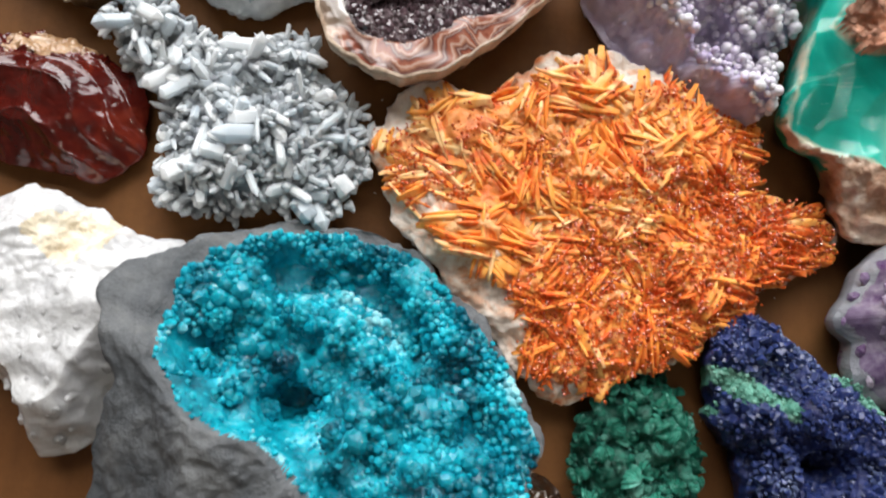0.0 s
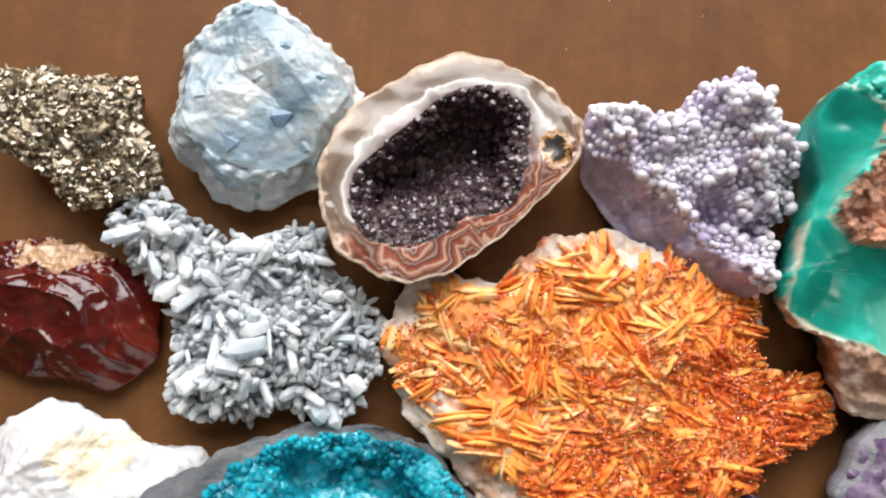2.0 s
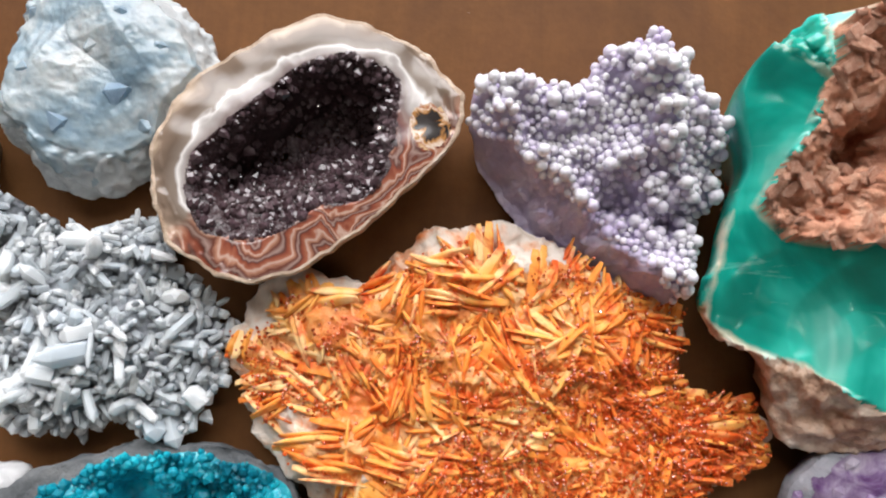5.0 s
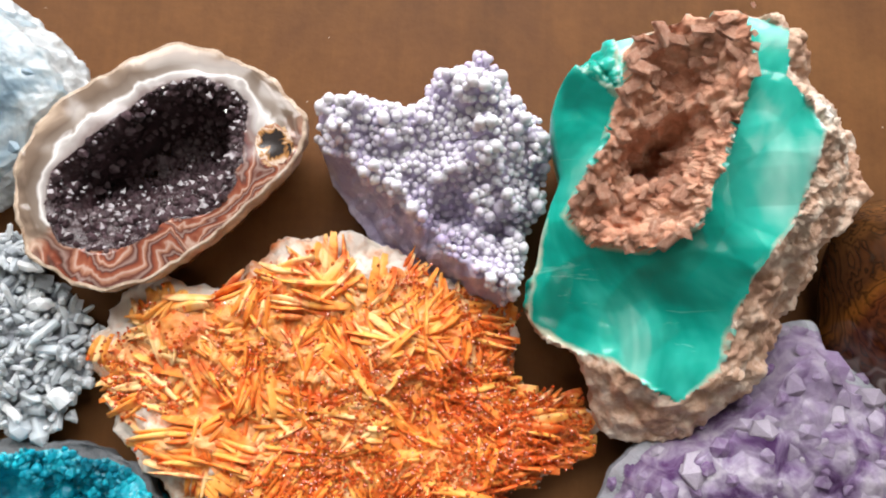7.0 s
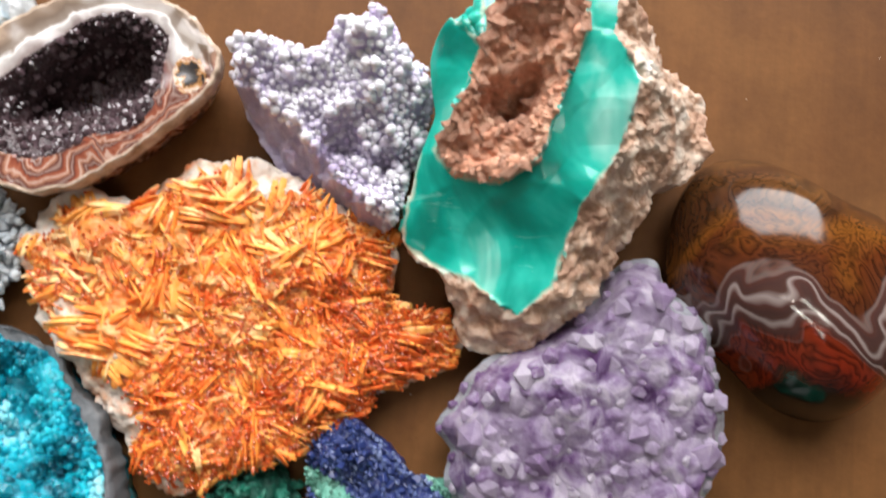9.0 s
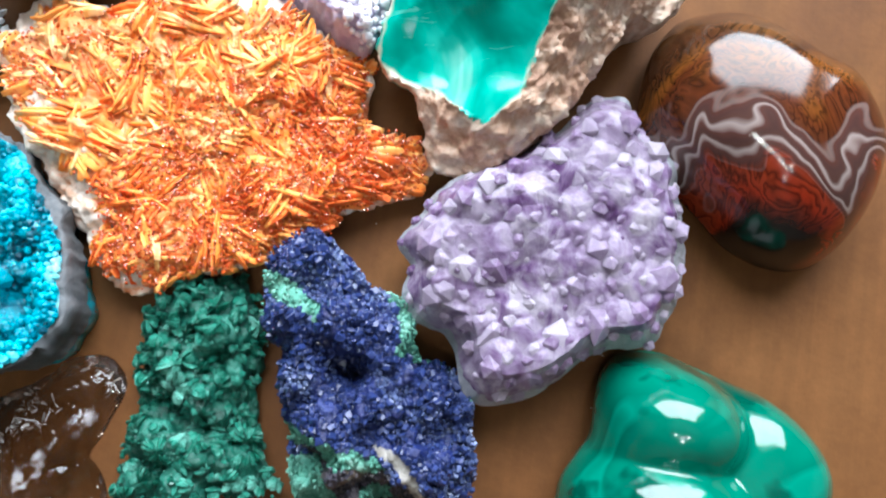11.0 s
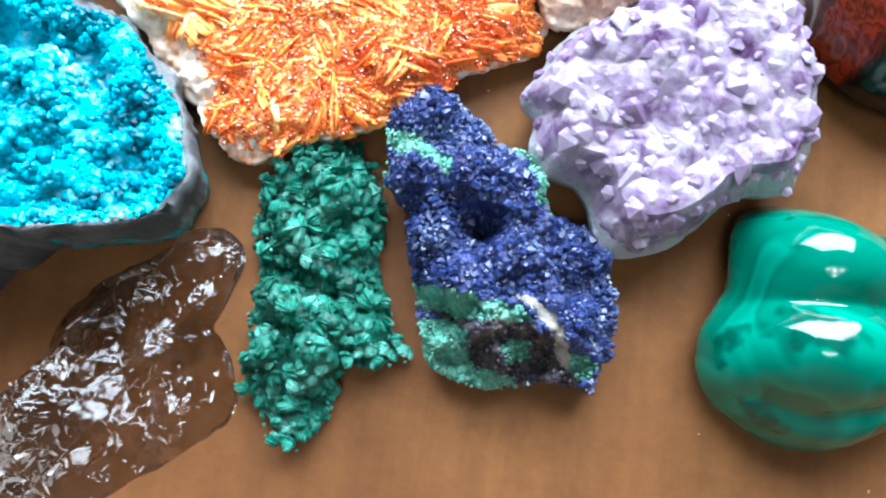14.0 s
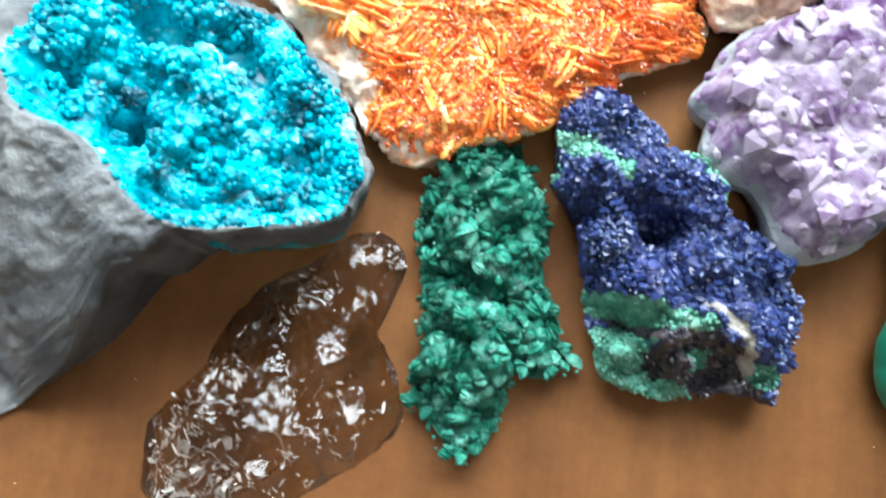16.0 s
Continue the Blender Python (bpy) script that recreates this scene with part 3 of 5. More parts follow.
    for cx, cy, crho in scatter(GEODE_CAVITY, 34, 0.0075, rng, lambda x, y, rho: y > -0.004 - 0.3 * x and max(bump_at(x, y, *h[:3]) for h in holes) < 0.45, 0.88):
        big = rng.uniform(0.0022, 0.0040)
        for _ in range(26):
            d = Vector((rng.gauss(0, 1), rng.gauss(0, 1), abs(rng.gauss(0, 1)) + 0.2)).normalized()
            s = rng.uniform(0.0006, 0.0012)
            poses.append(turned(Vector((cx, cy, top(cx, cy, crho) + 0.0006)) + d * big * 0.8, d, rng.uniform(0, 6), (s, s, s)))
    joined("crystal_clump", [nugget(k + 50, 0.12, 2) for k in range(4)], poses, small, stone, "rounded clumps of turquoise crystals")
    poses = []
    for x, y, rho in scatter(GEODE, 2100, 0.0011, rng, lambda x, y, rho: zone(x, y, 0.01, rho) == "crystal_lining" and max(bump_at(x, y, *h[:3]) for h in holes) < 0.4, 0.97):
        s = rng.uniform(0.0005, 0.0015) * (0.6 if y < -0.002 - 0.3 * x else 1.0)
        poses.append(turned((x, y, top(x, y, rho) - 0.0003), lean(slope(top, x, y, rho), rng, 0.5), rng.uniform(0, 6), (s, s, s)))
    joined("crystal_druse", [nugget(k + 40, 0.2) for k in range(5)], poses, small, stone, "fine turquoise crystal druse")


def white_quartz():
    stone = thing("white_quartz", -0.0811, -0.0245, "white sugary quartz lump with a cream stained hollow", "mineral", GROUP)
    q = Nodes("white_quartz")
    base = q.ramp(q.noise(90, 5), [(0.3, (0.50, 0.50, 0.51)), (0.6, (0.64, 0.64, 0.64))])
    q.colour(q.mix(q.ramp(q.noise(40, 4), [(0.6, (0, 0, 0)), (0.75, (0.5,) * 3)]), base, (0.72, 0.66, 0.60)))
    q.bump(q.noise(900, 5), 0.0004)
    q.set(rough=0.2, sss=0.6, sss_scale=0.005)
    cream = mineral("cream_stain", [(0.3, (0.56, 0.45, 0.30)), (0.5, (0.76, 0.67, 0.50)), (0.68, (0.86, 0.83, 0.76))], 180, 900, 0.0012, random=False, rough=0.55)

    def top(x, y, rho):
        z = 0.020 + 0.003 * fbm(x, y, 4, 0.02, 3) - 0.012 * max(0, rho - 0.6) / 0.4 + 0.4 * facets(x, y, 0.0042, 0.45, 2.0)
        return max(0.004, z - 0.005 * bump_at(x, y, 2, 17, 6) + 0.004 * bump_at(x, y, 10, 19, 4))

    def zone(x, y, z, rho):
        return "cream_hollow" if ((x - 0.002) / 0.0085) ** 2 + ((y - 0.018) / 0.0062) ** 2 < 1 + 0.8 * fbm(x, y, 3, 0.006) else "quartz"
    body(stone, WHITE, top, {"quartz": (q.mat, ""), "cream_hollow": (cream, "cream-brown stained hollow")},
         lambda x, y, z: 0.0008 * fbm(x, y, z, 0.006) + (0.0010 * (0.5 - cells(x, y, z, 0.002)) if y > 0.008 else 0.0), zone=zone, seg=300, rings=90)
    rng = random.Random(8)
    shapes = meshes("quartz_face", [prism(k + 4, 0.9, 0.7) for k in range(5)], q.mat)
    for k, (x, y, rho) in enumerate(scatter(WHITE, 70, 0.0036, rng, lambda x, y, rho: y < 0.006, 0.88)):
        s = rng.uniform(0.0012, 0.0026)
        part("quartz_face", shapes[k % 5], stone, "", turned((x, y, top(x, y, rho) - 1.05 * s), lean((0, 0, 1), rng, 0.35), rng.uniform(0, 6), (s, s, s * 1.3)))


def red_glass():
    stone = thing("red_translucent_stone", -0.0957, 0.0260, "dark red glassy stone with flowing ridges and a clear brown knob", "mineral", GROUP)
    g = Nodes("deep_red_glass")
    g.colour(g.ramp(g.noise(70, 4, 0.6, 1.0), [(0.3, (0.035, 0.004, 0.003)), (0.55, (0.085, 0.008, 0.005)), (0.75, (0.17, 0.022, 0.010))]))
    g.bump(g.noise(160, 3), 0.0005, 0.35)
    g.set(rough=0.16, coat=0.35, coat_rough=0.06)
    knob = mineral("amber_knob", [(0.3, (0.20, 0.09, 0.04)), (0.6, (0.42, 0.25, 0.13)), (0.8, (0.62, 0.48, 0.34))], 120, 700, 0.0008, random=False, rough=0.1, coat=0.6)

    def top(x, y, rho):
        flow = 1 - abs(math.sin((0.62 * x + y) * 360 + 5.0 * fbm(x, y, 2, 0.03, 2))) ** 0.4
        return 0.0135 + 0.0026 * flow * (0.6 + 0.5 * fbm(x, y, 9, 0.02, 2)) - 0.009 * max(0, rho - 0.45) / 0.55 + 0.003 * fbm(x, y, 0, 0.02, 2)

    def zone(x, y, z, rho):
        return "amber_edge" if ((x - 0.001) / 0.012) ** 2 + ((y - 0.0145) / 0.005) ** 2 < 1 + fbm(x, y, 1, 0.005) else "red_body"
    body(stone, RED, top, {"red_body": (g.mat, ""), "amber_edge": (knob, "clear brownish lumpy edge")},
         lambda x, y, z: 0.0004 * fbm(x, y, z, 0.004) + (0.0018 * fbm(x, y, z, 0.003) if y > 0.0095 and abs(x) < 0.013 else 0), zone=zone, seg=220)


def quartz_needles():
    stone = thing("quartz_cluster", -0.0504, 0.0275, "cluster of milky grey-white stubby quartz crystals on dark matrix", "mineral", GROUP)
    rock = mineral("grey_matrix", [(0.3, (0.14, 0.155, 0.175)), (0.55, (0.30, 0.32, 0.35)), (0.75, (0.50, 0.53, 0.55))], 220, 1200, 0.0012, random=False, rough=0.4)
    clear = Nodes("milky_quartz")
    r = clear.random()
    c = clear.ramp(r, [(0.0, (0.46, 0.52, 0.57)), (0.4, (0.62, 0.67, 0.70)), (1.0, (0.80, 0.82, 0.83))])
    clear.colour(clear.mix(clear.ramp(clear.noise(1.6, 4), [(0.48, (0, 0, 0)), (0.75, (0.45,) * 3)]), c, (0.50, 0.56, 0.61)))
    clear.bump(clear.noise(4, 4), 0.0003, 0.4)
    clear.set(rough=0.3, sss=0.9, sss_scale=0.004, spec=0.2)
    fine = mineral("small_quartz", [(0.3, (0.36, 0.40, 0.44)), (0.5, (0.58, 0.63, 0.66)), (0.7, (0.80, 0.82, 0.83))], 90, 900, 0, vary=0.1, random=False, island=True, rough=0.3, sss=0.4, sss_scale=0.003, spec=0.35)

    def top(x, y, rho):
        ridge = 0.004 * bump_at(x, y, -26, 20, 12) + 0.003 * bump_at(x, y, 2, -4, 14)
        return max(0.004, 0.0100 + ridge + 0.006 * fbm(x, y, 1, 0.011, 4) - 0.005 * max(0, rho - 0.6) / 0.4)
    body(stone, tuple(v * 0.90 for v in NEEDLE), top, {"matrix": (rock, "dark grey crystal ground")}, lambda x, y, z: 0.0016 * fbm(x, y, z, 0.005), seg=220)
    rng = random.Random(21)
    shapes = meshes("quartz_point", [prism(k, 0.88 + 0.1 * (k % 2), 0.14 + 0.05 * (k % 4)) for k in range(8)], clear.mat)
    for k, (x, y, rho) in enumerate(scatter(NEEDLE, 290, 0.0028, rng, None, 0.92)):
        out = Vector((x, y, 0)) * 16
        axis = (slope(top, x, y, min(rho, 0.9)) * 0.7 + out + Vector((rng.gauss(0, 0.9), rng.gauss(0, 0.9) - 0.55, rng.uniform(-0.35, 0.25)))).normalized()
        axis.z = max(axis.z, 0.15)
        length, thick = rng.uniform(0.0036, 0.0082), rng.choice((0.0008, 0.0011, 0.0015, 0.0018)) * rng.uniform(0.85, 1.15)
        if rng.random() < 0.14:
            length, thick = length * 1.5, thick * 1.5
        shrink = 0.7 if rho > 0.8 else 1.0
        part("quartz_point", shapes[k % 8], stone, "", turned(Vector((x, y, top(x, y, rho) + rng.uniform(-0.001, 0.0012))) - axis * 0.0012, axis, rng.uniform(0, 6), (thick, thick * rng.uniform(0.7, 1.0), length * shrink)))
    poses = []
    for x, y, rho in scatter(NEEDLE, 950, 0.0014, rng, None, 0.95):
        axis = lean(slope(top, x, y, min(rho, 0.9)), rng, 0.9)
        axis.z = max(axis.z, 0.1)
        t = rng.uniform(0.0006, 0.0013)
        poses.append(turned((x, y, top(x, y, rho) - 0.0002), axis, rng.uniform(0, 6), (t, t, rng.uniform(0.0018, 0.0046))))
    joined("quartz_druse", [prism(k + 30, 0.9, 0.3) for k in range(5)], poses, fine, stone, "short fine quartz points")


def pyrite():
    stone = thing("pyrite_cluster", -0.0954, 0.0685, "lump of brassy pyrite with glinting broken faces", "mineral", GROUP)
    metal = Nodes("pyrite_metal")
    c = metal.ramp(metal.random(), [(0.0, (0.34, 0.27, 0.18)), (0.5, (0.56, 0.49, 0.37)), (1.0, (0.76, 0.71, 0.58))])
    metal.colour(metal.mix(metal.ramp(metal.noise(2.5, 5), [(0.45, (0, 0, 0)), (0.75, (0.8,) * 3)]), c, (0.20, 0.13, 0.07)))
    metal.bump(metal.noise(9, 4), 0.0004, 0.5)
    metal.set(metal=0.9, rough=0.28)
    ground = mineral("pyrite_ground", [(0.3, (0.10, 0.075, 0.045)), (0.6, (0.28, 0.22, 0.14))], 300, 1500, 0.001, random=False, metal=0.8, rough=0.4)
    chips = mineral("pyrite_chip", [(0.3, (0.32, 0.25, 0.17)), (0.7, (0.70, 0.63, 0.50))], 200, 1500, 0, random=False, island=True, metal=0.9, rough=0.25)

    def top(x, y, rho):
        return 0.015 + 0.003 * fbm(x, y, 6, 0.012, 4) - 0.005 * max(0, rho - 0.6) / 0.4
    body(stone, tuple(v * 0.96 for v in PYRITE), top, {"ground_mass": (ground, "dark brassy ground")}, lambda x, y, z: 0.0012 * fbm(x, y, z, 0.004), seg=180)
    rng = random.Random(31)
    shapes = meshes("pyrite_face", [block(k + 60, 0.35) for k in range(8)], metal.mat)
    for k, (x, y, rho) in enumerate(scatter(PYRITE, 280, 0.0021, rng, None, 0.97)):
        s = rng.uniform(0.0010, 0.0020)
        part("pyrite_face", shapes[k % 8], stone, "", turned((x, y, top(x, y, rho) - 0.0001), lean(slope(top, x, y, min(rho, 0.9)), rng, 0.45), rng.uniform(0, 6), (s, s * rng.uniform(0.5, 1), s * rng.uniform(0.2, 0.45))))
    poses = []
    for x, y, rho in scatter(PYRITE, 900, 0.0010, rng, None, 0.98):
        s = rng.uniform(0.0004, 0.0009)
        poses.append(turned((x, y, top(x, y, rho) + 0.0003), lean(slope(top, x, y, min(rho, 0.9)), rng, 0.7), rng.uniform(0, 6), (s, s, s * 0.6)))
    joined("pyrite_rubble", [block(k + 80, 0.35) for k in range(4)], poses, chips, stone, "small brassy chips")


def celestite():
    stone = thing("celestite_cluster", -0.0488, 0.0821, "pale blue translucent celestite with large broken faces", "mineral", GROUP)

    def ice(name, stops, weight):
        pale = Nodes(name)
        place = pale.t.nodes.new("ShaderNodeNewGeometry").outputs["Position"]
        pale.colour(pale.ramp(pale.noise(55, 5, 0.6, 0.5, place), stops))
        pale.bump(pale.noise(260, 5, 0.55, 0.3, place), 0.0010, 0.4)
        pale.set(rough=0.10, sss=0.35, sss_scale=0.004, glass=0.35, ior=1.45)
        pale.bsdf.inputs["Subsurface Radius"].default_value = (0.7, 0.9, 1.0)
        return pale.mat
    stops = [(0.34, (0.30, 0.43, 0.53)), (0.46, (0.43, 0.55, 0.62)), (0.56, (0.60, 0.67, 0.70)), (0.66, (0.70, 0.74, 0.74))]
    clear = ice("celestite", stops, 0.8)
    blue = ice("celestite_blue", [(0.34, (0.27, 0.40, 0.54)), (0.52, (0.41, 0.54, 0.64)), (0.7, (0.62, 0.70, 0.73))], 0.8)
    frost = mineral("celestite_edge", [(0.3, (0.46, 0.51, 0.54)), (0.7, (0.68, 0.70, 0.70))], 150, 900, 0.0010, vary=0.12, random=False, rough=0.3, sss=0.5, sss_scale=0.004)

    def top(x, y, rho):
        # two large crystals that meet in a valley, with a low broken shelf above them
        a = 0.0195 - 0.22 * abs(x * 0.9 - y * 0.35 + 0.010) - 0.30 * max(0.0, y + 0.002) - 0.10 * max(0.0, -0.012 - y)
        b = 0.0200 - 0.28 * abs(x * 0.75 + y * 0.62 - 0.008) - 0.16 * abs(y - 0.006 - 0.4 * x)
        c = 0.0130 + 0.22 * (y - 0.006) - 0.20 * max(0.0, abs(x + 0.006) - 0.012)
        z = max(a, b, c, 0.010) + 0.16 * facets(x, y, 0.0070, 0.42, 1.0, 3) + 0.0004 * fbm(x, y, 3, 0.004, 3)
        return max(0.005, z - 0.008 * max(0, rho - 0.80) / 0.20)

    def zone(x, y, z, rho):
        return "frosted_edge" if rho > 0.86 + 0.14 * fbm(x, y, 1, 0.008) else "clear_body"
    body(stone, CELESTITE, top, {"clear_body": (clear, ""), "frosted_edge": (frost, "frosty white broken edge")},
         lambda x, y, z: 0.0003 * fbm(x, y, z, 0.004) + (0.0012 * fbm(x, y, z, 0.003) if math.hypot(x, y) > 0.020 else 0), zone=zone, seg=300, rings=110)
    rng = random.Random(41)
    shapes = meshes("celestite_crystal", [prism(k + 90, 0.9, 0.4, 4 + k % 2) for k in range(6)], blue)
    for k, (x, y, rho) in enumerate(scatter(CELESTITE, 9, 0.010, rng, None, 0.75)):
        s = rng.uniform(0.0016, 0.0040) * (1.25 - 0.6 * rho)
        axis = lean((x * 10, y * 10, 1), rng, 0.35)
        part("crystal", shapes[k % 6], stone, "", turned(Vector((x, y, top(x, y, rho))) - axis * s * 1.25, axis, rng.uniform(0, 6), (s * 1.3, s, s * 1.5)))


def agate_geode():
    stone = thing("agate_geode", -0.0018, 0.0662, "agate geode half with banded rim and a dark purple crystal hollow", "geode", GROUP)
    cave = outline(AGATE_CAVITY)
    rim = outline(AGATE)

    def q_of(x, y):
        u, v = x + 0.0024, y + 0.0005
        return math.hypot(u, v) / cave(math.atan2(v, u))

    def ring(x, y):
        """0 at the hollow's edge, 1 at the rind."""
        a = math.atan2(y, x)
        r = math.hypot(x, y)
        inner = r / max(q_of(x, y), 0.05)
        return (r - inner) / max(0.004, rim(a) - inner)
    band = Nodes("agate_band")
    tag = band.t.nodes.new("ShaderNodeAttribute")
    tag.attribute_name = "ring"
    sep = band.t.nodes.new("ShaderNodeSeparateXYZ")
    band.link(band.co, sep.inputs[0])
    low = band.ramp(band.maths("ADD", band.maths("MULTIPLY", sep.outputs["Y"], -20.0), band.maths("ADD", band.maths("MULTIPLY", sep.outputs["X"], 13.0), band.noise(50, 3))), [(0.48, (0, 0, 0)), (0.72, (1, 1, 1))])
    warp = band.maths("ADD", band.maths("MULTIPLY", band.noise(85, 3, 0.45, 0.8), 1.0), -0.5)
    big = band.maths("MULTIPLY", warp, band.maths("ADD", band.maths("MULTIPLY", low, 1.6), 0.7))
    t = band.maths("ADD", tag.outputs["Fac"], big)
    grey = band.ramp(t, [(0.0, (0.14, 0.10, 0.11)), (0.2, (0.24, 0.19, 0.18)), (0.35, (0.46, 0.42, 0.40)), (0.41, (0.78, 0.75, 0.73)), (0.47, (0.25, 0.20, 0.165)), (0.66, (0.16, 0.115, 0.085)), (0.85, (0.24, 0.17, 0.125)), (0.97, (0.50, 0.38, 0.28))])
    fine = band.maths("FRACT", band.maths("MULTIPLY", t, 2.3))
    red = band.ramp(fine, [(0.0, (0.20, 0.05, 0.028)), (0.22, (0.30, 0.10, 0.055)), (0.34, (0.50, 0.34, 0.27)), (0.46, (0.36, 0.17, 0.11)), (0.62, (0.12, 0.035, 0.022)), (0.78, (0.30, 0.20, 0.17)), (0.90, (0.10, 0.04, 0.03)), (1.0, (0.20, 0.05, 0.028))])
    band.colour(band.mix(low, grey, red))
    band.set(rough=0.2, coat=0.3, coat_rough=0.08, sss=0.15, sss_scale=0.003)
    rind = mineral("agate_rind", [(0.3, (0.34, 0.22, 0.14)), (0.55, (0.62, 0.48, 0.36)), (0.75, (0.78, 0.70, 0.60))], 200, 900, 0.001, random=False, rough=0.6)
    eye = Nodes("agate_eye")
    place = eye.add("Mapping")
    place.inputs["Location"].default_value = (-0.0255, -0.0055, -0.0195)
    eye.link(eye.co, place.inputs["Vector"])
    length = eye.t.nodes.new("ShaderNodeVectorMath")
    length.operation = "LENGTH"
    eye.link(place.outputs[0], length.inputs[0])
    spread = eye.maths("ADD", eye.maths("MULTIPLY", length.outputs["Value"], 120.0), eye.maths("ADD", eye.maths("MULTIPLY", eye.noise(190, 3, 0.5, 1.5), 1.5), -0.62))
    eye.colour(eye.ramp(spread, [(0.36, (0.02, 0.014, 0.012)), (0.46, (0.40, 0.18, 0.05)), (0.58, (0.68, 0.56, 0.45)), (0.68, (0.30, 0.09, 0.04)), (0.80, (0.55, 0.36, 0.20))]))
    eye.set(rough=0.2, coat=0.3)
    dark = mineral("smoky_lining", [(0.3, (0.022, 0.010, 0.011)), (0.6, (0.06, 0.03, 0.034)), (0.8, (0.16, 0.11, 0.12))], 220, 1200, 0.001, random=False, rough=0.2, coat=0.3)
    point = mineral("smoky_crystal", [(0.2, (0.04, 0.022, 0.026)), (0.5, (0.11, 0.07, 0.08)), (0.7, (0.26, 0.21, 0.22)), (0.85, (0.5, 0.46, 0.47))], 130, 1200, 0, vary=0.1, random=False, island=True, rough=0.08, coat=0.6)

    def top(x, y, rho):
        z = 0.0195 + 0.0008 * fbm(x, y, 1, 0.012, 2)
        q = q_of(x, y)
        if q < 1.12:
            side = 0.94 * y - 0.34 * x
            deep = 0.0172 * blend(1.0, 0.70, q) * (0.30 + 0.70 * blend(-0.008, 0.004, side)) + 0.0012 * fbm(x, y, 9, 0.004, 3) * blend(1.1, 0.9, q)
            z -= 0.002 * blend(1.12, 0.95, q) + deep
        return z

    def zone(x, y, z, rho):
        if rho > 0.97 or z < 0.003 and rho > 0.9:
            return "rind"
        if math.hypot((x - 0.0255) / 0.8, y - 0.0055) < 0.0052 + 0.001 * fbm(x, y, 2, 0.004):
            return "amber_eye"
        return "crystal_lining" if q_of(x, y) < 1.1 + 0.08 * fbm(x, y, 0, 0.006) else "banded_rim"
    body(stone, AGATE, top, {"banded_rim": (band.mat, "polished brown, white and red banded agate"), "rind": (rind, "thin pale rough rind"), "amber_eye": (eye.mat, "small amber and black ringed eye"), "crystal_lining": (dark, "dark brown-purple crystal lining")},
         lambda x, y, z: 0.0006 * fbm(x, y, z, 0.004) if q_of(x, y) < 1.1 or math.hypot(x, y) > 0.03 else 0, zone=zone, base=0.8, seg=360, rings=110, side=0.97, ring=ring, jag=0.035)
    rng = random.Random(51)
    poses = []
    for x, y, rho in scatter(tuple(v * 1.12 for v in AGATE_CAVITY), 1500, 0.0009, rng, None, 0.97):
        px, py = x - 0.0024, y - 0.0005
        s = rng.choice((0.0003, 0.0005, 0.0007, 0.0011)) * rng.uniform(0.8, 1.2)
        poses.append(turned((px, py, top(px, py, 0.5) - 0.0003), lean(slope(top, px, py, 0.5), rng, 0.5), rng.uniform(0, 6), (s, s, s * 1.9)))
    joined("crystal_druse", [prism(k, 0.95, 0.5) for k in range(5)], poses, point, stone, "small glinting smoky-purple crystal points")


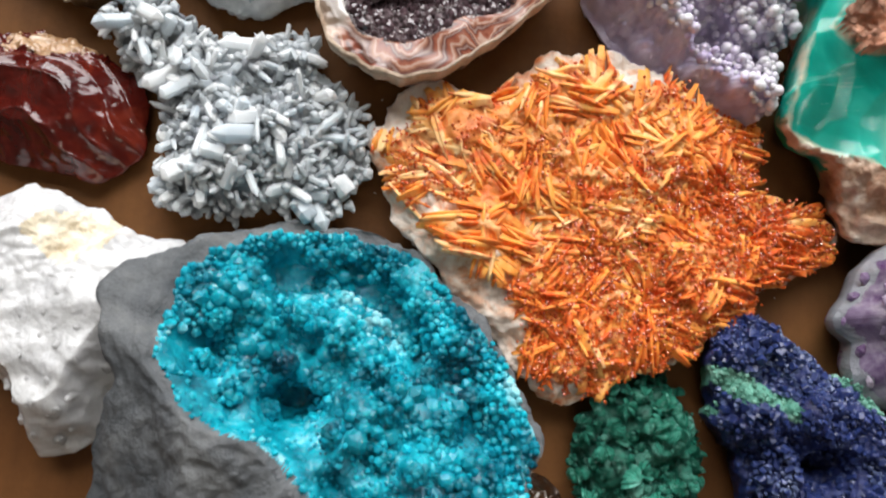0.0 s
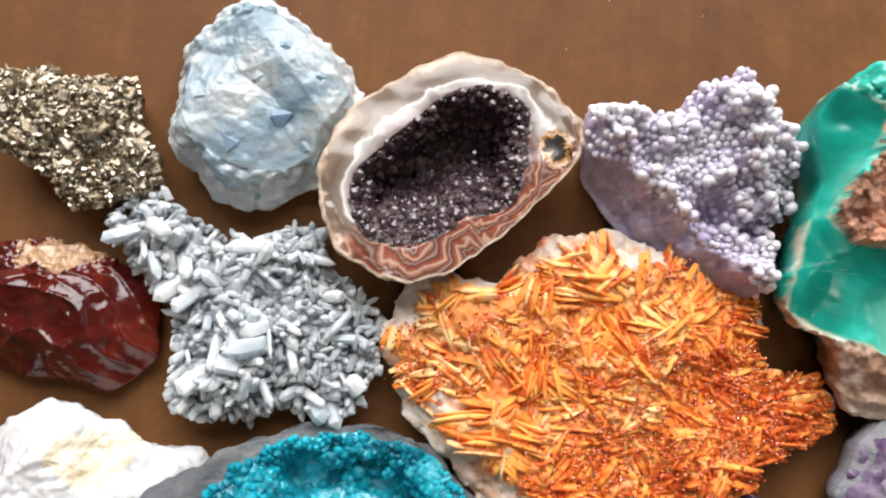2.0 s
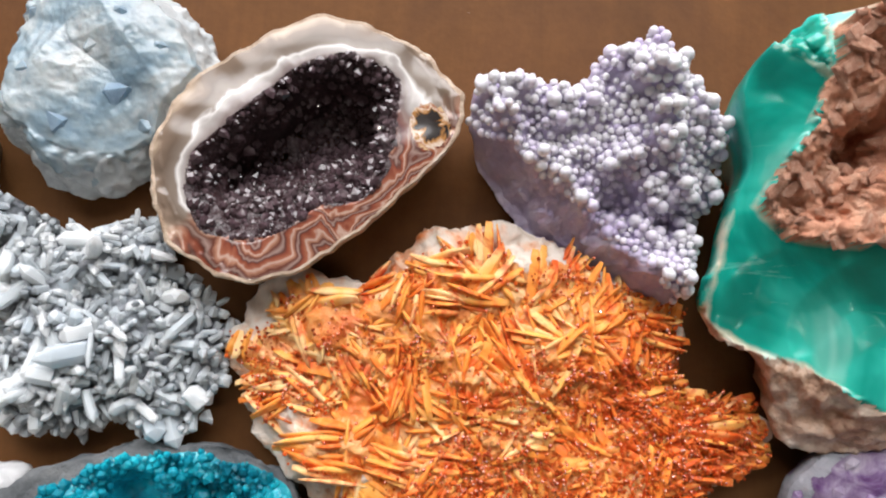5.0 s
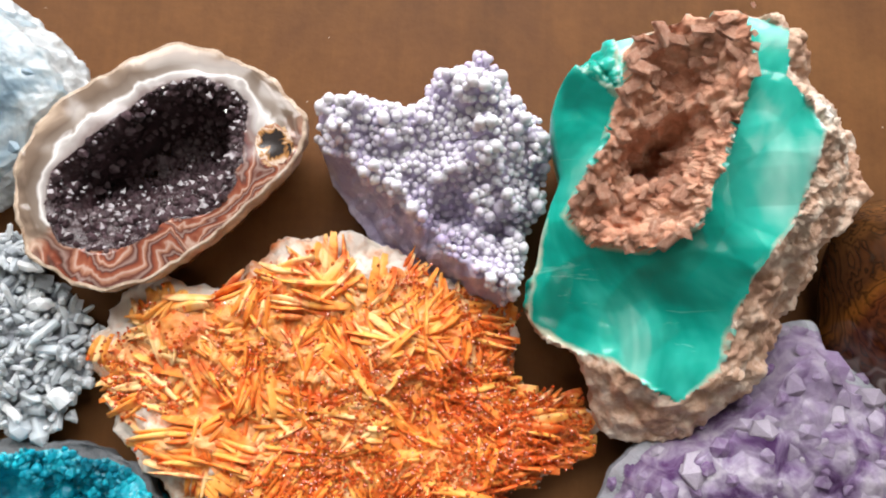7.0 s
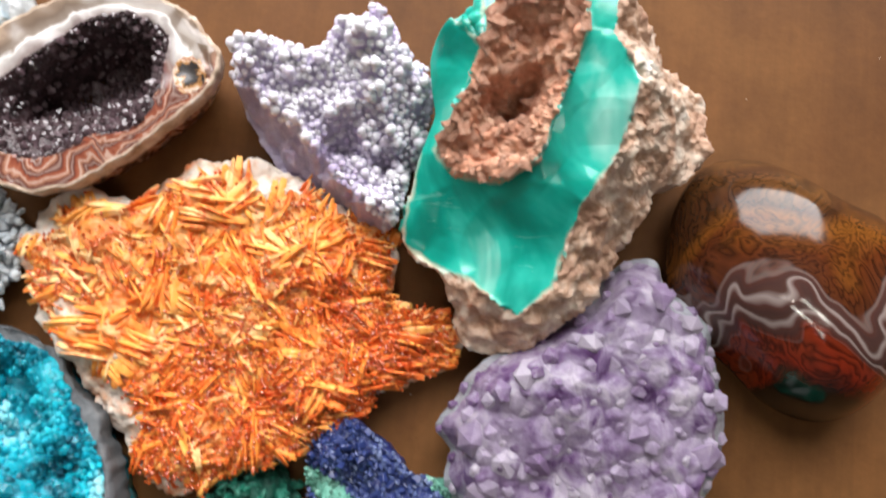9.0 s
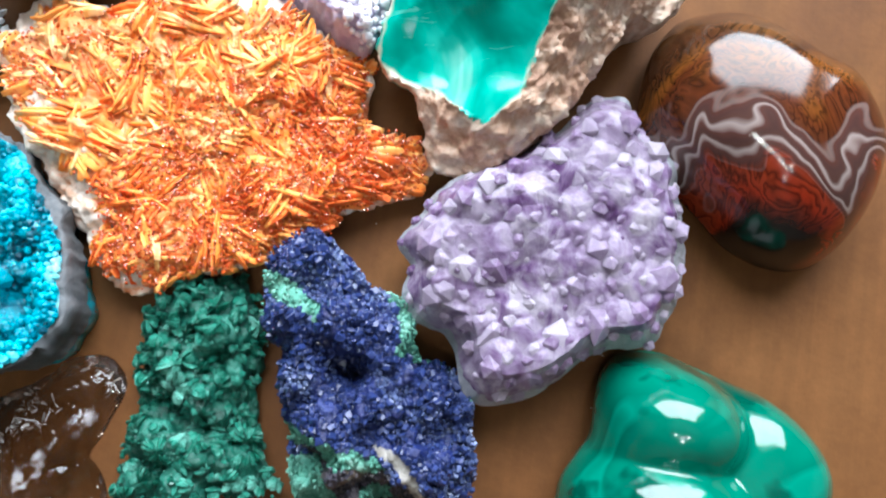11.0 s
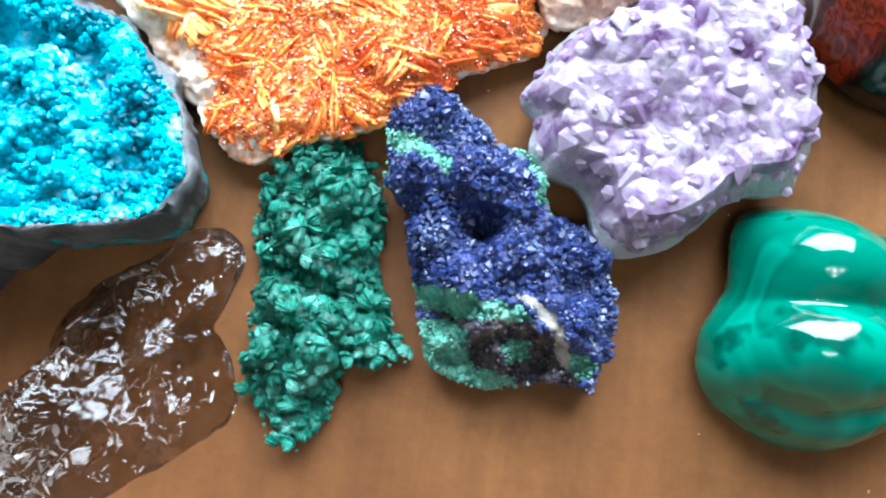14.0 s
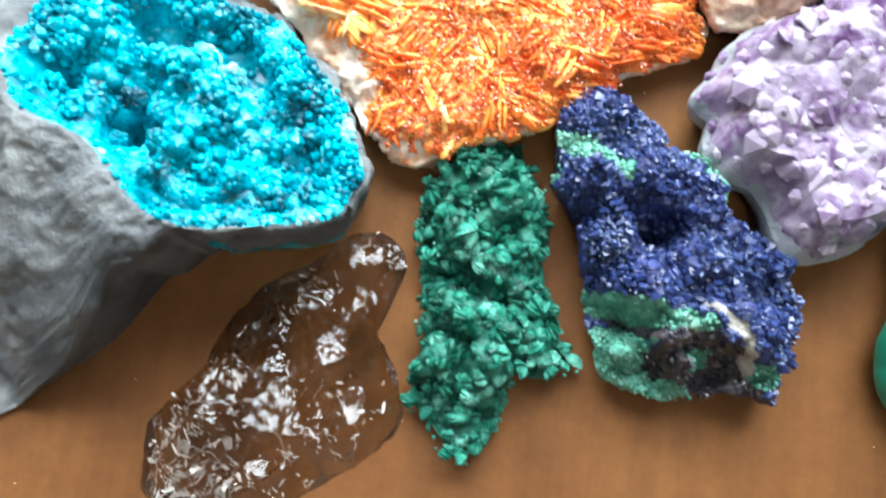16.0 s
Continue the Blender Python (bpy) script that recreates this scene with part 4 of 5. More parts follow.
def grape_agate():
    stone = thing("grape_agate", 0.0596, 0.0665, "lavender grape agate of many small round beads on a flat crust", "mineral", GROUP)

    def lilac(name):
        skin = Nodes(name)
        place = skin.t.nodes.new("ShaderNodeNewGeometry").outputs["Position"]
        own = skin.maths("FRACT", skin.maths("ADD", skin.random(), skin.island()))
        u = skin.maths("ADD", skin.noise(45, 3, 0.5, 0.2, place), skin.maths("MULTIPLY", own, 0.25))
        skin.colour(skin.ramp(u, [(0.42, (0.50, 0.42, 0.62)), (0.55, (0.62, 0.56, 0.69)), (0.68, (0.70, 0.67, 0.74)), (0.85, (0.74, 0.73, 0.76))]))
        skin.bump(skin.noise(1500, 3, 0.6, 0.0, place), 0.0002, 0.4)
        return skin.set(rough=0.42, sss=0.5, sss_scale=0.0022, spec=0.4).mat
    bead_mat = lilac("lavender_bead")
    crust = mineral("lavender_crust", [(0.3, (0.40, 0.33, 0.52)), (0.55, (0.54, 0.48, 0.64)), (0.75, (0.66, 0.62, 0.72))], 110, 800, 0.0008, vary=0.12, random=False, rough=0.35, sss=0.4, sss_scale=0.004)

    def top(x, y, rho):
        rise = 0.021 + 0.010 * bump_at(x, y, 12, 18, 13) + 0.003 * bump_at(x, y, -18, 12, 10) - 0.009 * bump_at(x, y, 5, -8, 7) - 0.009 * bump_at(x, y, 17, -10, 6) - 0.004 * bump_at(x, y, 2, 12, 5)
        edge = blend(-0.004, 0.006, 0.80 * y + 0.62 * x + 0.013 + 0.003 * fbm(x, y, 1, 0.008))
        z = 0.006 + (rise - 0.006) * edge + edge * (0.0030 * fbm(x, y, 2, 0.008, 3) + 0.0085 * (0.40 - cells(x, y, 0.2, 0.0062)))
        return max(0.004, z - 0.008 * max(0, rho - 0.8) / 0.2)
    body(stone, tuple(v * 0.97 for v in GRAPE), top, {"crust": (crust, "smooth lavender crust")}, lambda x, y, z: 0.0008 * fbm(x, y, z, 0.003), seg=300, rings=90)
    rng = random.Random(61)
    balls = [nugget(k + 70, 0.03, 2) for k in range(4)]
    shapes = meshes("bead", balls, bead_mat, True)

    def on_top(x, y, rho):
        return 0.80 * y + 0.62 * x + 0.0095 + 0.003 * fbm(x, y, 1, 0.008) > 0
    for k, (x, y, rho) in enumerate(scatter(GRAPE, 300, 0.0023, rng, lambda x, y, rho: on_top(x, y, rho) and cells(x, y, 0.2, 0.0062) < 0.42, 0.96)):
        s = rng.uniform(0.0011, 0.0016)
        part("bead", shapes[k % 4], stone, "", turned((x, y, top(x, y, rho) + rng.uniform(0.0005, 0.0018)), (0, 0, 1), rng.uniform(0, 6), (s, s * rng.uniform(0.85, 1.1), s * 1.1)))
    poses = []
    for x, y, rho in scatter(GRAPE, 1300, 0.0013, rng, on_top, 0.98):
        s = rng.uniform(0.0007, 0.0011)
        poses.append(turned((x, y, top(x, y, rho) + rng.uniform(0, 0.0007)), (0, 0, 1), rng.uniform(0, 6), (s, s, s)))
    joined("bead_coating", balls[:3], poses, bead_mat, stone, "very small pale lavender beads", True)


def chrysoprase():
    stone = thing("chrysoprase", 0.1209, 0.0609, "glassy green chrysoprase with porous brown core and pale crust", "mineral", GROUP)
    green = Nodes("green_glassy")
    tone = green.noise(26, 4, 0.5, 0.8)
    c = green.ramp(tone, [(0.30, (0.002, 0.18, 0.135)), (0.42, (0.006, 0.36, 0.275)), (0.51, (0.04, 0.54, 0.43)), (0.60, (0.38, 0.78, 0.67))])
    tag = green.t.nodes.new("ShaderNodeAttribute")
    tag.attribute_name = "ring"
    near = green.maths("ADD", tag.outputs["Fac"], green.maths("ADD", green.maths("MULTIPLY", green.noise(45, 3), -5.5), green.maths("ADD", green.maths("MULTIPLY", green.noise(260, 3), -1.6), 3.9)))
    edge = green.ramp(near, [(0.0, (0.9,) * 3), (0.35, (0.55,) * 3), (1.0, (0, 0, 0))])
    drift = green.add("Mapping")
    drift.inputs["Rotation"].default_value = (0, 0, 1.1)
    drift.inputs["Scale"].default_value = (60, 420, 60)
    green.link(green.co, drift.inputs["Vector"])
    streaks = green.ramp(green.noise(1.0, 4, 0.6, 0.8, drift.outputs[0]), [(0.64, (0, 0, 0)), (0.78, (0.5,) * 3)])
    c = green.mix(streaks, c, (0.45, 0.80, 0.70))
    green.colour(green.mix(edge, c, green.ramp(green.noise(90, 3), [(0.4, (0.50, 0.66, 0.55)), (0.6, (0.70, 0.58, 0.42))])))
    green.bump(green.noise(60, 3, 0.5, 1.0), 0.0012, 0.3)
    green.set(rough=0.22, coat=0.2, coat_rough=0.08, sss=0.6, sss_scale=0.006)
    brown = mineral("porous_brown", [(0.25, (0.42, 0.16, 0.09)), (0.48, (0.72, 0.35, 0.22)), (0.70, (0.84, 0.55, 0.39))], 150, 700, 0.0018, random=False, rough=0.75)
    pale = mineral("pale_crust", [(0.28, (0.32, 0.16, 0.10)), (0.46, (0.60, 0.38, 0.26)), (0.62, (0.77, 0.63, 0.51)), (0.8, (0.80, 0.78, 0.72))], 130, 800, 0.0016, random=False, rough=0.5, sss=0.1, sss_scale=0.003)
    core = [(-23, 29), (-16, 33), (-5, 33), (-2, 22), (-5, 8), (-8, -6), (-16, -11), (-27, -9), (-32, -3), (-26, 12), (-23, 22)]
    glass = [(-38, -26), (-36, -5), (-38, 16), (-37, 26), (-32, 28), (-24, 20), (-25, 33), (-16, 37), (-5, 37), (4, 29), (4, 21), (10, 10), (9, 3), (8, -4), (2, -16), (-1, -34), (-8, -41), (-19, -34), (-29, -31)]

    scoops = ((-8, -26, 15, 3.5), (-25, -22, 11, 2.4), (3, -4, 11, 1.6), (-33, 6, 10, 1.6))

    def dist(poly, x, y):
        x, y = x * 1000, y * 1000
        best = 99.0
        for (a, b), (c, d) in zip(poly, poly[1:] + poly[:1]):
            u = max(0, min(1, ((x - a) * (c - a) + (y - b) * (d - b)) / ((c - a) ** 2 + (d - b) ** 2)))
            best = min(best, math.hypot(x - a - u * (c - a), y - b - u * (d - b)))
        return best

    def top(x, y, rho):
        z = max(0.012, min(0.056, 0.0445 + 0.50 * x + 0.30 * y))
        if inside(core, x, y):
            d = dist(core, x, y)
            z += 0.003 - 0.004 * min(1, d / 6) + 0.0022 * fbm(x, y, 3, 0.006, 4) - 0.022 * bump_at(x, y, -15, 8, 4) - 0.018 * bump_at(x, y, -11, 13, 3.4) - 0.006 * bump_at(x, y, -12, 22, 4)
        elif inside(glass, x, y):
            for cx, cy, wide, depth in scoops:
                d2 = ((x * 1000 - cx) ** 2 + (y * 1000 - cy) ** 2) / (wide * wide)
                if d2 < 1:
                    z -= 0.001 * depth * (1 - d2)
            z += 0.0010 * fbm(x, y, 1, 0.018, 2) + 0.0030 * (0.5 - noise.voronoi(Vector((x / 0.017, y / 0.022, 2)))[0][0] ** 1.6) + 0.45 * facets(x, y, 0.012, 0.34, 3.0, 3)
        else:
            z = z * (1 - 0.62 * min(1, dist(glass, x, y) / 22)) + 0.0025 * fbm(x, y, 5, 0.008, 4)
        return max(0.005, z)

    def zone(x, y, z, rho):
        w = 0.9 * fbm(x, y, z, 0.008)
        if inside(core, x + 0.001 * w, y - 0.001 * w):
            return "porous_core"
        if inside(glass, x + 0.001 * w, y + 0.001 * w) and rho < 0.99:
            return "green_glass"
        return "green_glass" if x < -0.022 and y > -0.024 and z > 0.008 else "crust"
    body(stone, CHRYSOPRASE, top, {"green_glass": (green.mat, "glassy blue-green chrysoprase"), "porous_core": (brown, "rough porous reddish-brown core"), "crust": (pale, "rough pale pink and cream crust")},
         lambda x, y, z: 0.0016 * fbm(x, y, z, 0.004) + 0.0006 * fbm(x, y, z, 0.0012) if not inside(glass, x, y) else (0.0016 * fbm(x, y, z, 0.0028) + 0.0012 * (0.4 - cells(x, y, z, 0.003)) if inside(core, x, y) else 0), zone=zone, base=0.8, seg=420, rings=110, ring=lambda x, y: min(dist(core, x, y), dist(glass, x, y)))
    rng = random.Random(66)
    clod = mineral("core_clod", [(0.25, (0.52, 0.22, 0.13)), (0.48, (0.76, 0.39, 0.26)), (0.70, (0.85, 0.57, 0.42))], 1.3, 5, 0.06, vary=0.2, low=0.8, rough=0.8)
    clods = meshes("core_clod", [block(k + 200, 0.45) for k in range(6)], clod)
    pits = ((-15, 8, 4), (-11, 13, 3.4), (-12, 22, 2.5))
    for k, (x, y, rho) in enumerate(scatter(CHRYSOPRASE, 230, 0.0020, rng, lambda x, y, rho: inside(core, x, y) and max(bump_at(x, y, *h) for h in pits) < 0.5, 0.93)):
        s = rng.choice((0.0006, 0.0009, 0.0012, 0.0017)) * rng.uniform(0.85, 1.15)
        part("clod", clods[k % 6], stone, "", turned((x, y, top(x, y, rho) - 0.0001), lean((0, 0, 1), rng, 0.14), rng.uniform(0, 6), (s * 1.3, s * rng.uniform(0.7, 1), s * 0.45)))


def banded_agate():
    stone = thing("banded_agate", 0.1872, 0.0370, "polished round agate pebble with brown, red and white wavy bands", "mineral", GROUP)
    n = Nodes("banded_agate")
    sep = n.t.nodes.new("ShaderNodeSeparateXYZ")
    n.link(n.co, sep.inputs[0])
    swirl = n.noise(22, 2, 0.45, 1.4)
    wob = n.noise(70, 2, 0.5)
    field = n.maths("ADD", n.maths("ADD", n.maths("MULTIPLY", sep.outputs["Y"], 13.0), 0.03), n.maths("ADD", n.maths("MULTIPLY", swirl, 0.85), n.maths("MULTIPLY", wob, 0.12)))
    big = n.ramp(field, [(0.06, (0.018, 0.012, 0.010)), (0.14, (0.30, 0.030, 0.010)), (0.27, (0.26, 0.040, 0.016)), (0.36, (0.07, 0.028, 0.02)), (0.52, (0.12, 0.035, 0.012)), (0.64, (0.21, 0.085, 0.018)), (0.74, (0.07, 0.03, 0.014)), (0.86, (0.17, 0.085, 0.03)), (0.95, (0.03, 0.018, 0.012))])
    lines = n.maths("FRACT", n.maths("MULTIPLY", field, 17.0))
    pale = n.ramp(lines, [(0.0, (0.10, 0.05, 0.045)), (0.3, (0.14, 0.06, 0.05)), (0.5, (0.42, 0.34, 0.33)), (0.62, (0.52, 0.45, 0.44)), (0.8, (0.12, 0.06, 0.05)), (1.0, (0.10, 0.05, 0.045))])
    where = n.ramp(field, [(0.27, (0, 0, 0)), (0.30, (0.95,) * 3), (0.42, (0.95,) * 3), (0.46, (0.0,) * 3)])
    curl = n.maths("FRACT", n.maths("MULTIPLY", n.noise(40, 3, 0.5, 2.5), 11.0))
    thin = n.ramp(curl, [(0.0, (1.5, 1.3, 1.1)), (0.3, (0.25,) * 3), (0.55, (0.9, 0.8, 0.7)), (1.0, (1.4, 1.2, 1.0))])
    n.colour(n.mix(1.0, n.mix(where, n.mix(0.8, big, thin, "MULTIPLY"), pale), (0.62, 0.58, 0.55), "MULTIPLY"))
    n.set(rough=0.14, coat=0.12, coat_rough=0.05, spec=0.4)

    def top(x, y, rho):
        return 0.034 * math.sqrt(max(0.02, 1 - 0.93 * rho ** 2.4)) + 0.0008 * fbm(x, y, 0, 0.03, 1)
    body(stone, BANDED, top, {"polished_pebble": (n.mat, "")}, base=0.72, seg=200, rings=60, side=0.95)


def amethyst():
    stone = thing("amethyst_cluster", 0.1335, -0.0032, "light purple amethyst cluster with pyramid points and white edge", "mineral", GROUP)
    gem = Nodes("amethyst")
    c = gem.ramp(gem.random(), [(0.0, (0.13, 0.072, 0.165)), (0.3, (0.20, 0.14, 0.24)), (0.65, (0.265, 0.215, 0.30)), (1.0, (0.36, 0.32, 0.38))])
    gem.colour(gem.mix(gem.ramp(gem.noise(1.2, 4), [(0.45, (0, 0, 0)), (0.72, (0.7,) * 3)]), c, (0.32, 0.275, 0.345)))
    gem.bump(gem.noise(3, 4), 0.0008, 0.35)
    gem.set(rough=0.14, sss=0.7, sss_scale=0.004, spec=0.22)
    bed_nodes = Nodes("amethyst_bed")
    shade = bed_nodes.ramp(bed_nodes.noise(160, 4, 0.6, 0.6), [(0.34, (0.09, 0.042, 0.12)), (0.44, (0.17, 0.115, 0.21)), (0.54, (0.26, 0.21, 0.295)), (0.66, (0.38, 0.34, 0.40))])
    haze = bed_nodes.ramp(bed_nodes.noise(45, 4), [(0.42, (0, 0, 0)), (0.66, (0.6,) * 3)])
    bed_nodes.colour(bed_nodes.mix(haze, shade, (0.32, 0.27, 0.35)))
    bed = bed_nodes.set(rough=0.14, sss=0.9, sss_scale=0.004, spec=0.22).mat
    crust = mineral("white_quartz_edge", [(0.3, (0.26, 0.28, 0.30)), (0.6, (0.36, 0.36, 0.40)), (0.8, (0.47, 0.46, 0.50))], 100, 900, 0.0008, vary=0.12, random=False, rough=0.25, sss=0.5, sss_scale=0.004)

    def top(x, y, rho):
        z = 0.0255 + 0.0016 * fbm(x, y, 2, 0.02, 2) - 0.011 * max(0, rho - 0.8) / 0.2 + 0.004 * bump_at(x, y, -6, 10, 16)
        return z + facets(x, y, 0.0072, 0.30, 4.0) + 0.4 * facets(x, y, 0.0034, 0.30, 6.0)

    def zone(x, y, z, rho):
        return "white_edge" if rho > 0.955 + 0.05 * fbm(x, y, 0, 0.007) - (0.09 if x > 0.018 else 0) else "purple_bed"
    body(stone, AMETHYST, top, {"purple_bed": (bed, ""), "white_edge": (crust, "cloudy white quartz edge")},
         lambda x, y, z: 0.0002 * fbm(x, y, z, 0.004), zone=zone, base=0.82, seg=340, rings=120, smooth=False, jag=0.03)
    rng = random.Random(71)
    shapes = meshes("amethyst_point", [prism(k + 11, 0.97, 0.80 + 0.05 * (k % 3)) for k in range(8)], gem.mat)
    places = scatter(AMETHYST, 46, 0.0076, rng, None, 0.86)
    places = [(p, 0.0036, 0.0058) for p in places] + [(p, 0.0018, 0.0034) for p in scatter(AMETHYST, 150, 0.0038, rng, None, 0.98)]
    for k, ((x, y, rho), lo, hi) in enumerate(places):
        s = rng.uniform(lo, hi) * (0.75 if rho > 0.85 else 1)
        axis = lean((x * 5, y * 5, 1), rng, 0.24)
        part("amethyst_point", shapes[k % 8], stone, "", turned(Vector((x, y, top(x, y, rho))) - axis * rng.uniform(0.31, 0.45) * s, axis, rng.uniform(0, 6), (s, s * rng.uniform(0.75, 1.0), s * rng.uniform(0.42, 0.62))))


def polished_malachite():
    stone = thing("polished_malachite", 0.1810, -0.0535, "polished green malachite nodule with glossy rounded lobes", "mineral", GROUP)
    n = Nodes("polished_malachite")
    ring = n.maths("FRACT", n.maths("MULTIPLY", n.noise(30, 2, 0.45, 0.8), 4.0))
    c = n.ramp(ring, [(0.0, (0.004, 0.12, 0.075)), (0.35, (0.005, 0.165, 0.105)), (0.6, (0.012, 0.23, 0.155)), (0.8, (0.004, 0.095, 0.06)), (1.0, (0.004, 0.12, 0.075))])
    blot = n.ramp(n.noise(50, 3), [(0.54, (0, 0, 0)), (0.60, (0.85,) * 3)])
    n.colour(n.mix(blot, n.mix(0.45, c, (0.004, 0.14, 0.09)), (0.001, 0.045, 0.028)))
    n.bump(n.noise(90, 3, 0.5, 0.5), 0.0009, 0.35)
    n.set(rough=0.12, coat=0.3, coat_rough=0.05)
    lobes = ((-12, 12, 20, 14, 33), (-10, -7, 21, 14, 34), (-29, -10, 10, 13, 25), (17, 2, 22, 30, 27), (6, -22, 24, 13, 23), (-18, -22, 16, 12, 20))

    def top(x, y, rho):
        total = 0.0
        for cx, cy, a, b, h in lobes:
            d2 = ((x * 1000 - cx) / (a * 1.25)) ** 2 + ((y * 1000 - cy) / (b * 1.25)) ** 2
            total += math.exp(30.0 * h / 34 * math.sqrt(max(0.0, 1 - d2)))
        z = 0.034 / 30.0 * math.log(total) + 0.0012 * fbm(x, y, 3, 0.018, 2)
        return max(0.007, z) * math.sqrt(max(0.05, 1 - 0.9 * rho ** 7))
    body(stone, MALACHITE, top, {"polished_nodule": (n.mat, "")}, base=0.72, seg=240, rings=90, side=0.95)


def fibrous_malachite():
    stone = thing("fibrous_malachite", 0.0580, -0.0618, "rough dark green fibrous malachite in silky rounded sprays", "mineral", GROUP)
    bed = mineral("malachite_bed", [(0.3, (0.002, 0.028, 0.018)), (0.52, (0.008, 0.10, 0.065)), (0.72, (0.05, 0.26, 0.19))], 110, 1000, 0.0014, random=False, rough=0.4)
    silk = Nodes("silky_malachite")
    own = silk.random()
    swing = silk.t.nodes.new("ShaderNodeTexGradient")
    swing.gradient_type = "RADIAL"
    silk.link(silk.co, swing.inputs["Vector"])
    spin = silk.maths("ADD", silk.maths("MULTIPLY", swing.outputs["Fac"], 26.0), silk.maths("MULTIPLY", silk.noise(2.5, 4), 3.0))
    # shade in the furrows between fibres, put into the colour
    ridge = silk.ramp(silk.maths("FRACT", spin), [(0.0, (0.42,) * 3), (0.5, (1.0,) * 3), (1.0, (0.42,) * 3)])
    place = silk.t.nodes.new("ShaderNodeNewGeometry").outputs["Position"]
    sep = silk.t.nodes.new("ShaderNodeSeparateXYZ")
    silk.link(place, sep.inputs[0])
    patch = silk.maths("ADD", silk.maths("ADD", silk.noise(80, 4, 0.6, 0.3, place), silk.maths("MULTIPLY", own, 0.34)), silk.maths("MULTIPLY", sep.outputs["Y"], -2.2))
    c = silk.ramp(patch, [(0.50, (0.004, 0.060, 0.036)), (0.72, (0.014, 0.165, 0.105)), (0.90, (0.045, 0.30, 0.21)), (1.0, (0.16, 0.46, 0.36))])
    c = silk.mix(0.75, c, ridge, "MULTIPLY")
    silk.colour(silk.mix(silk.ramp(silk.noise(700, 4, 0.6, 0.3, place), [(0.54, (0, 0, 0)), (0.70, (0.5,) * 3)]), c, (0.22, 0.50, 0.41)))
    silk.bump(silk.maths("FRACT", spin), 0.0006, 0.7)
    silk.bump(silk.noise(1400, 4, 0.6, 0.0, place), 0.0004, 0.5)
    silk.set(rough=0.34, spec=0.3)
    fine = mineral("malachite_grain", [(0.3, (0.006, 0.06, 0.04)), (0.55, (0.02, 0.17, 0.12)), (0.8, (0.14, 0.40, 0.32))], 120, 1500, 0, random=False, island=True, rough=0.3)

    def top(x, y, rho):
        z = 0.0105 + 0.0030 * fbm(x, y, 2, 0.012, 3) + 0.013 * (0.42 - cells(x, y, 0.7, 0.013)) - 0.005 * max(0, rho - 0.7) / 0.3
        waist = 0.006 * math.exp(-((y * 1000 + 0.5 + 0.25 * x * 1000) / 3.2) ** 2)
        return max(0.003, z - waist - 0.004 * bump_at(x, y, 8, 8, 5) + 0.004 * bump_at(x, y, -2, -9, 9) + 0.003 * bump_at(x, y, 0, 24, 10))
    body(stone, tuple(v * 0.90 for v in FIBROUS), top, {"ground_mass": (bed, "dark green ground")}, lambda x, y, z: 0.0016 * fbm(x, y, z, 0.005) + 0.0012 * (0.5 - cells(x, y, z, 0.005)), seg=300, rings=90)
    rng = random.Random(81)

    def rosette(seed):
        """A dome of radiating fibres, broken into fans of uneven length."""
        g = random.Random(seed)
        seg, rings = 40, 7
        cut = [g.uniform(0.5, 1.15) for _ in range(13)]
        vs = []
        for j in range(rings):
            e = math.pi / 2 * 1.15 * (1 - j / rings)
            for k in range(seg):
                a = 2 * math.pi * k / seg
                r = cut[int(k / seg * 13)] * (1.0 + (0.05 if k % 2 else -0.05) * math.sin(e)) * g.uniform(0.97, 1.03)
                vs.append(Vector((r * math.sin(e) * math.cos(a), r * math.sin(e) * math.sin(a), 0.75 * r * math.cos(e))))
        vs.append(Vector((0, 0, 0.66)))
        fs = [(j * seg + k, j * seg + (k + 1) % seg, (j + 1) * seg + (k + 1) % seg, (j + 1) * seg + k) for j in range(rings - 1) for k in range(seg)]
        last = (rings - 1) * seg
        return vs, fs + [(last + k, last + (k + 1) % seg, len(vs) - 1) for k in range(seg)]
    shapes = meshes("malachite_spray", [rosette(k) for k in range(7)], silk.mat)
    for k, (x, y, rho) in enumerate(scatter(FIBROUS, 290, 0.0027, rng, None, 0.93)):
        s = rng.choice((0.0015, 0.002, 0.0026, 0.0034)) * rng.uniform(0.85, 1.15) * (0.8 if rho > 0.8 else 1)
        up = lean(slope(top, x, y, min(rho, 0.9)), rng, 0.55)
        part("spray", shapes[k % 7], stone, "", turned((x, y, top(x, y, rho) - 0.0002), up, rng.uniform(0, 6), (s, s * rng.uniform(0.7, 1.0), s)))
    poses = []
    for x, y, rho in scatter(FIBROUS, 180, 0.0022, rng, None, 0.98):
        s = rng.uniform(0.0003, 0.0006)
        poses.append(turned((x, y, top(x, y, rho) + 0.0004), lean(slope(top, x, y, min(rho, 0.9)), rng, 0.6), rng.uniform(0, 6), (s, s, s)))
    joined("malachite_druse", [nugget(k + 15, 0.35) for k in range(4)], poses, fine, stone, "small bright green grains")


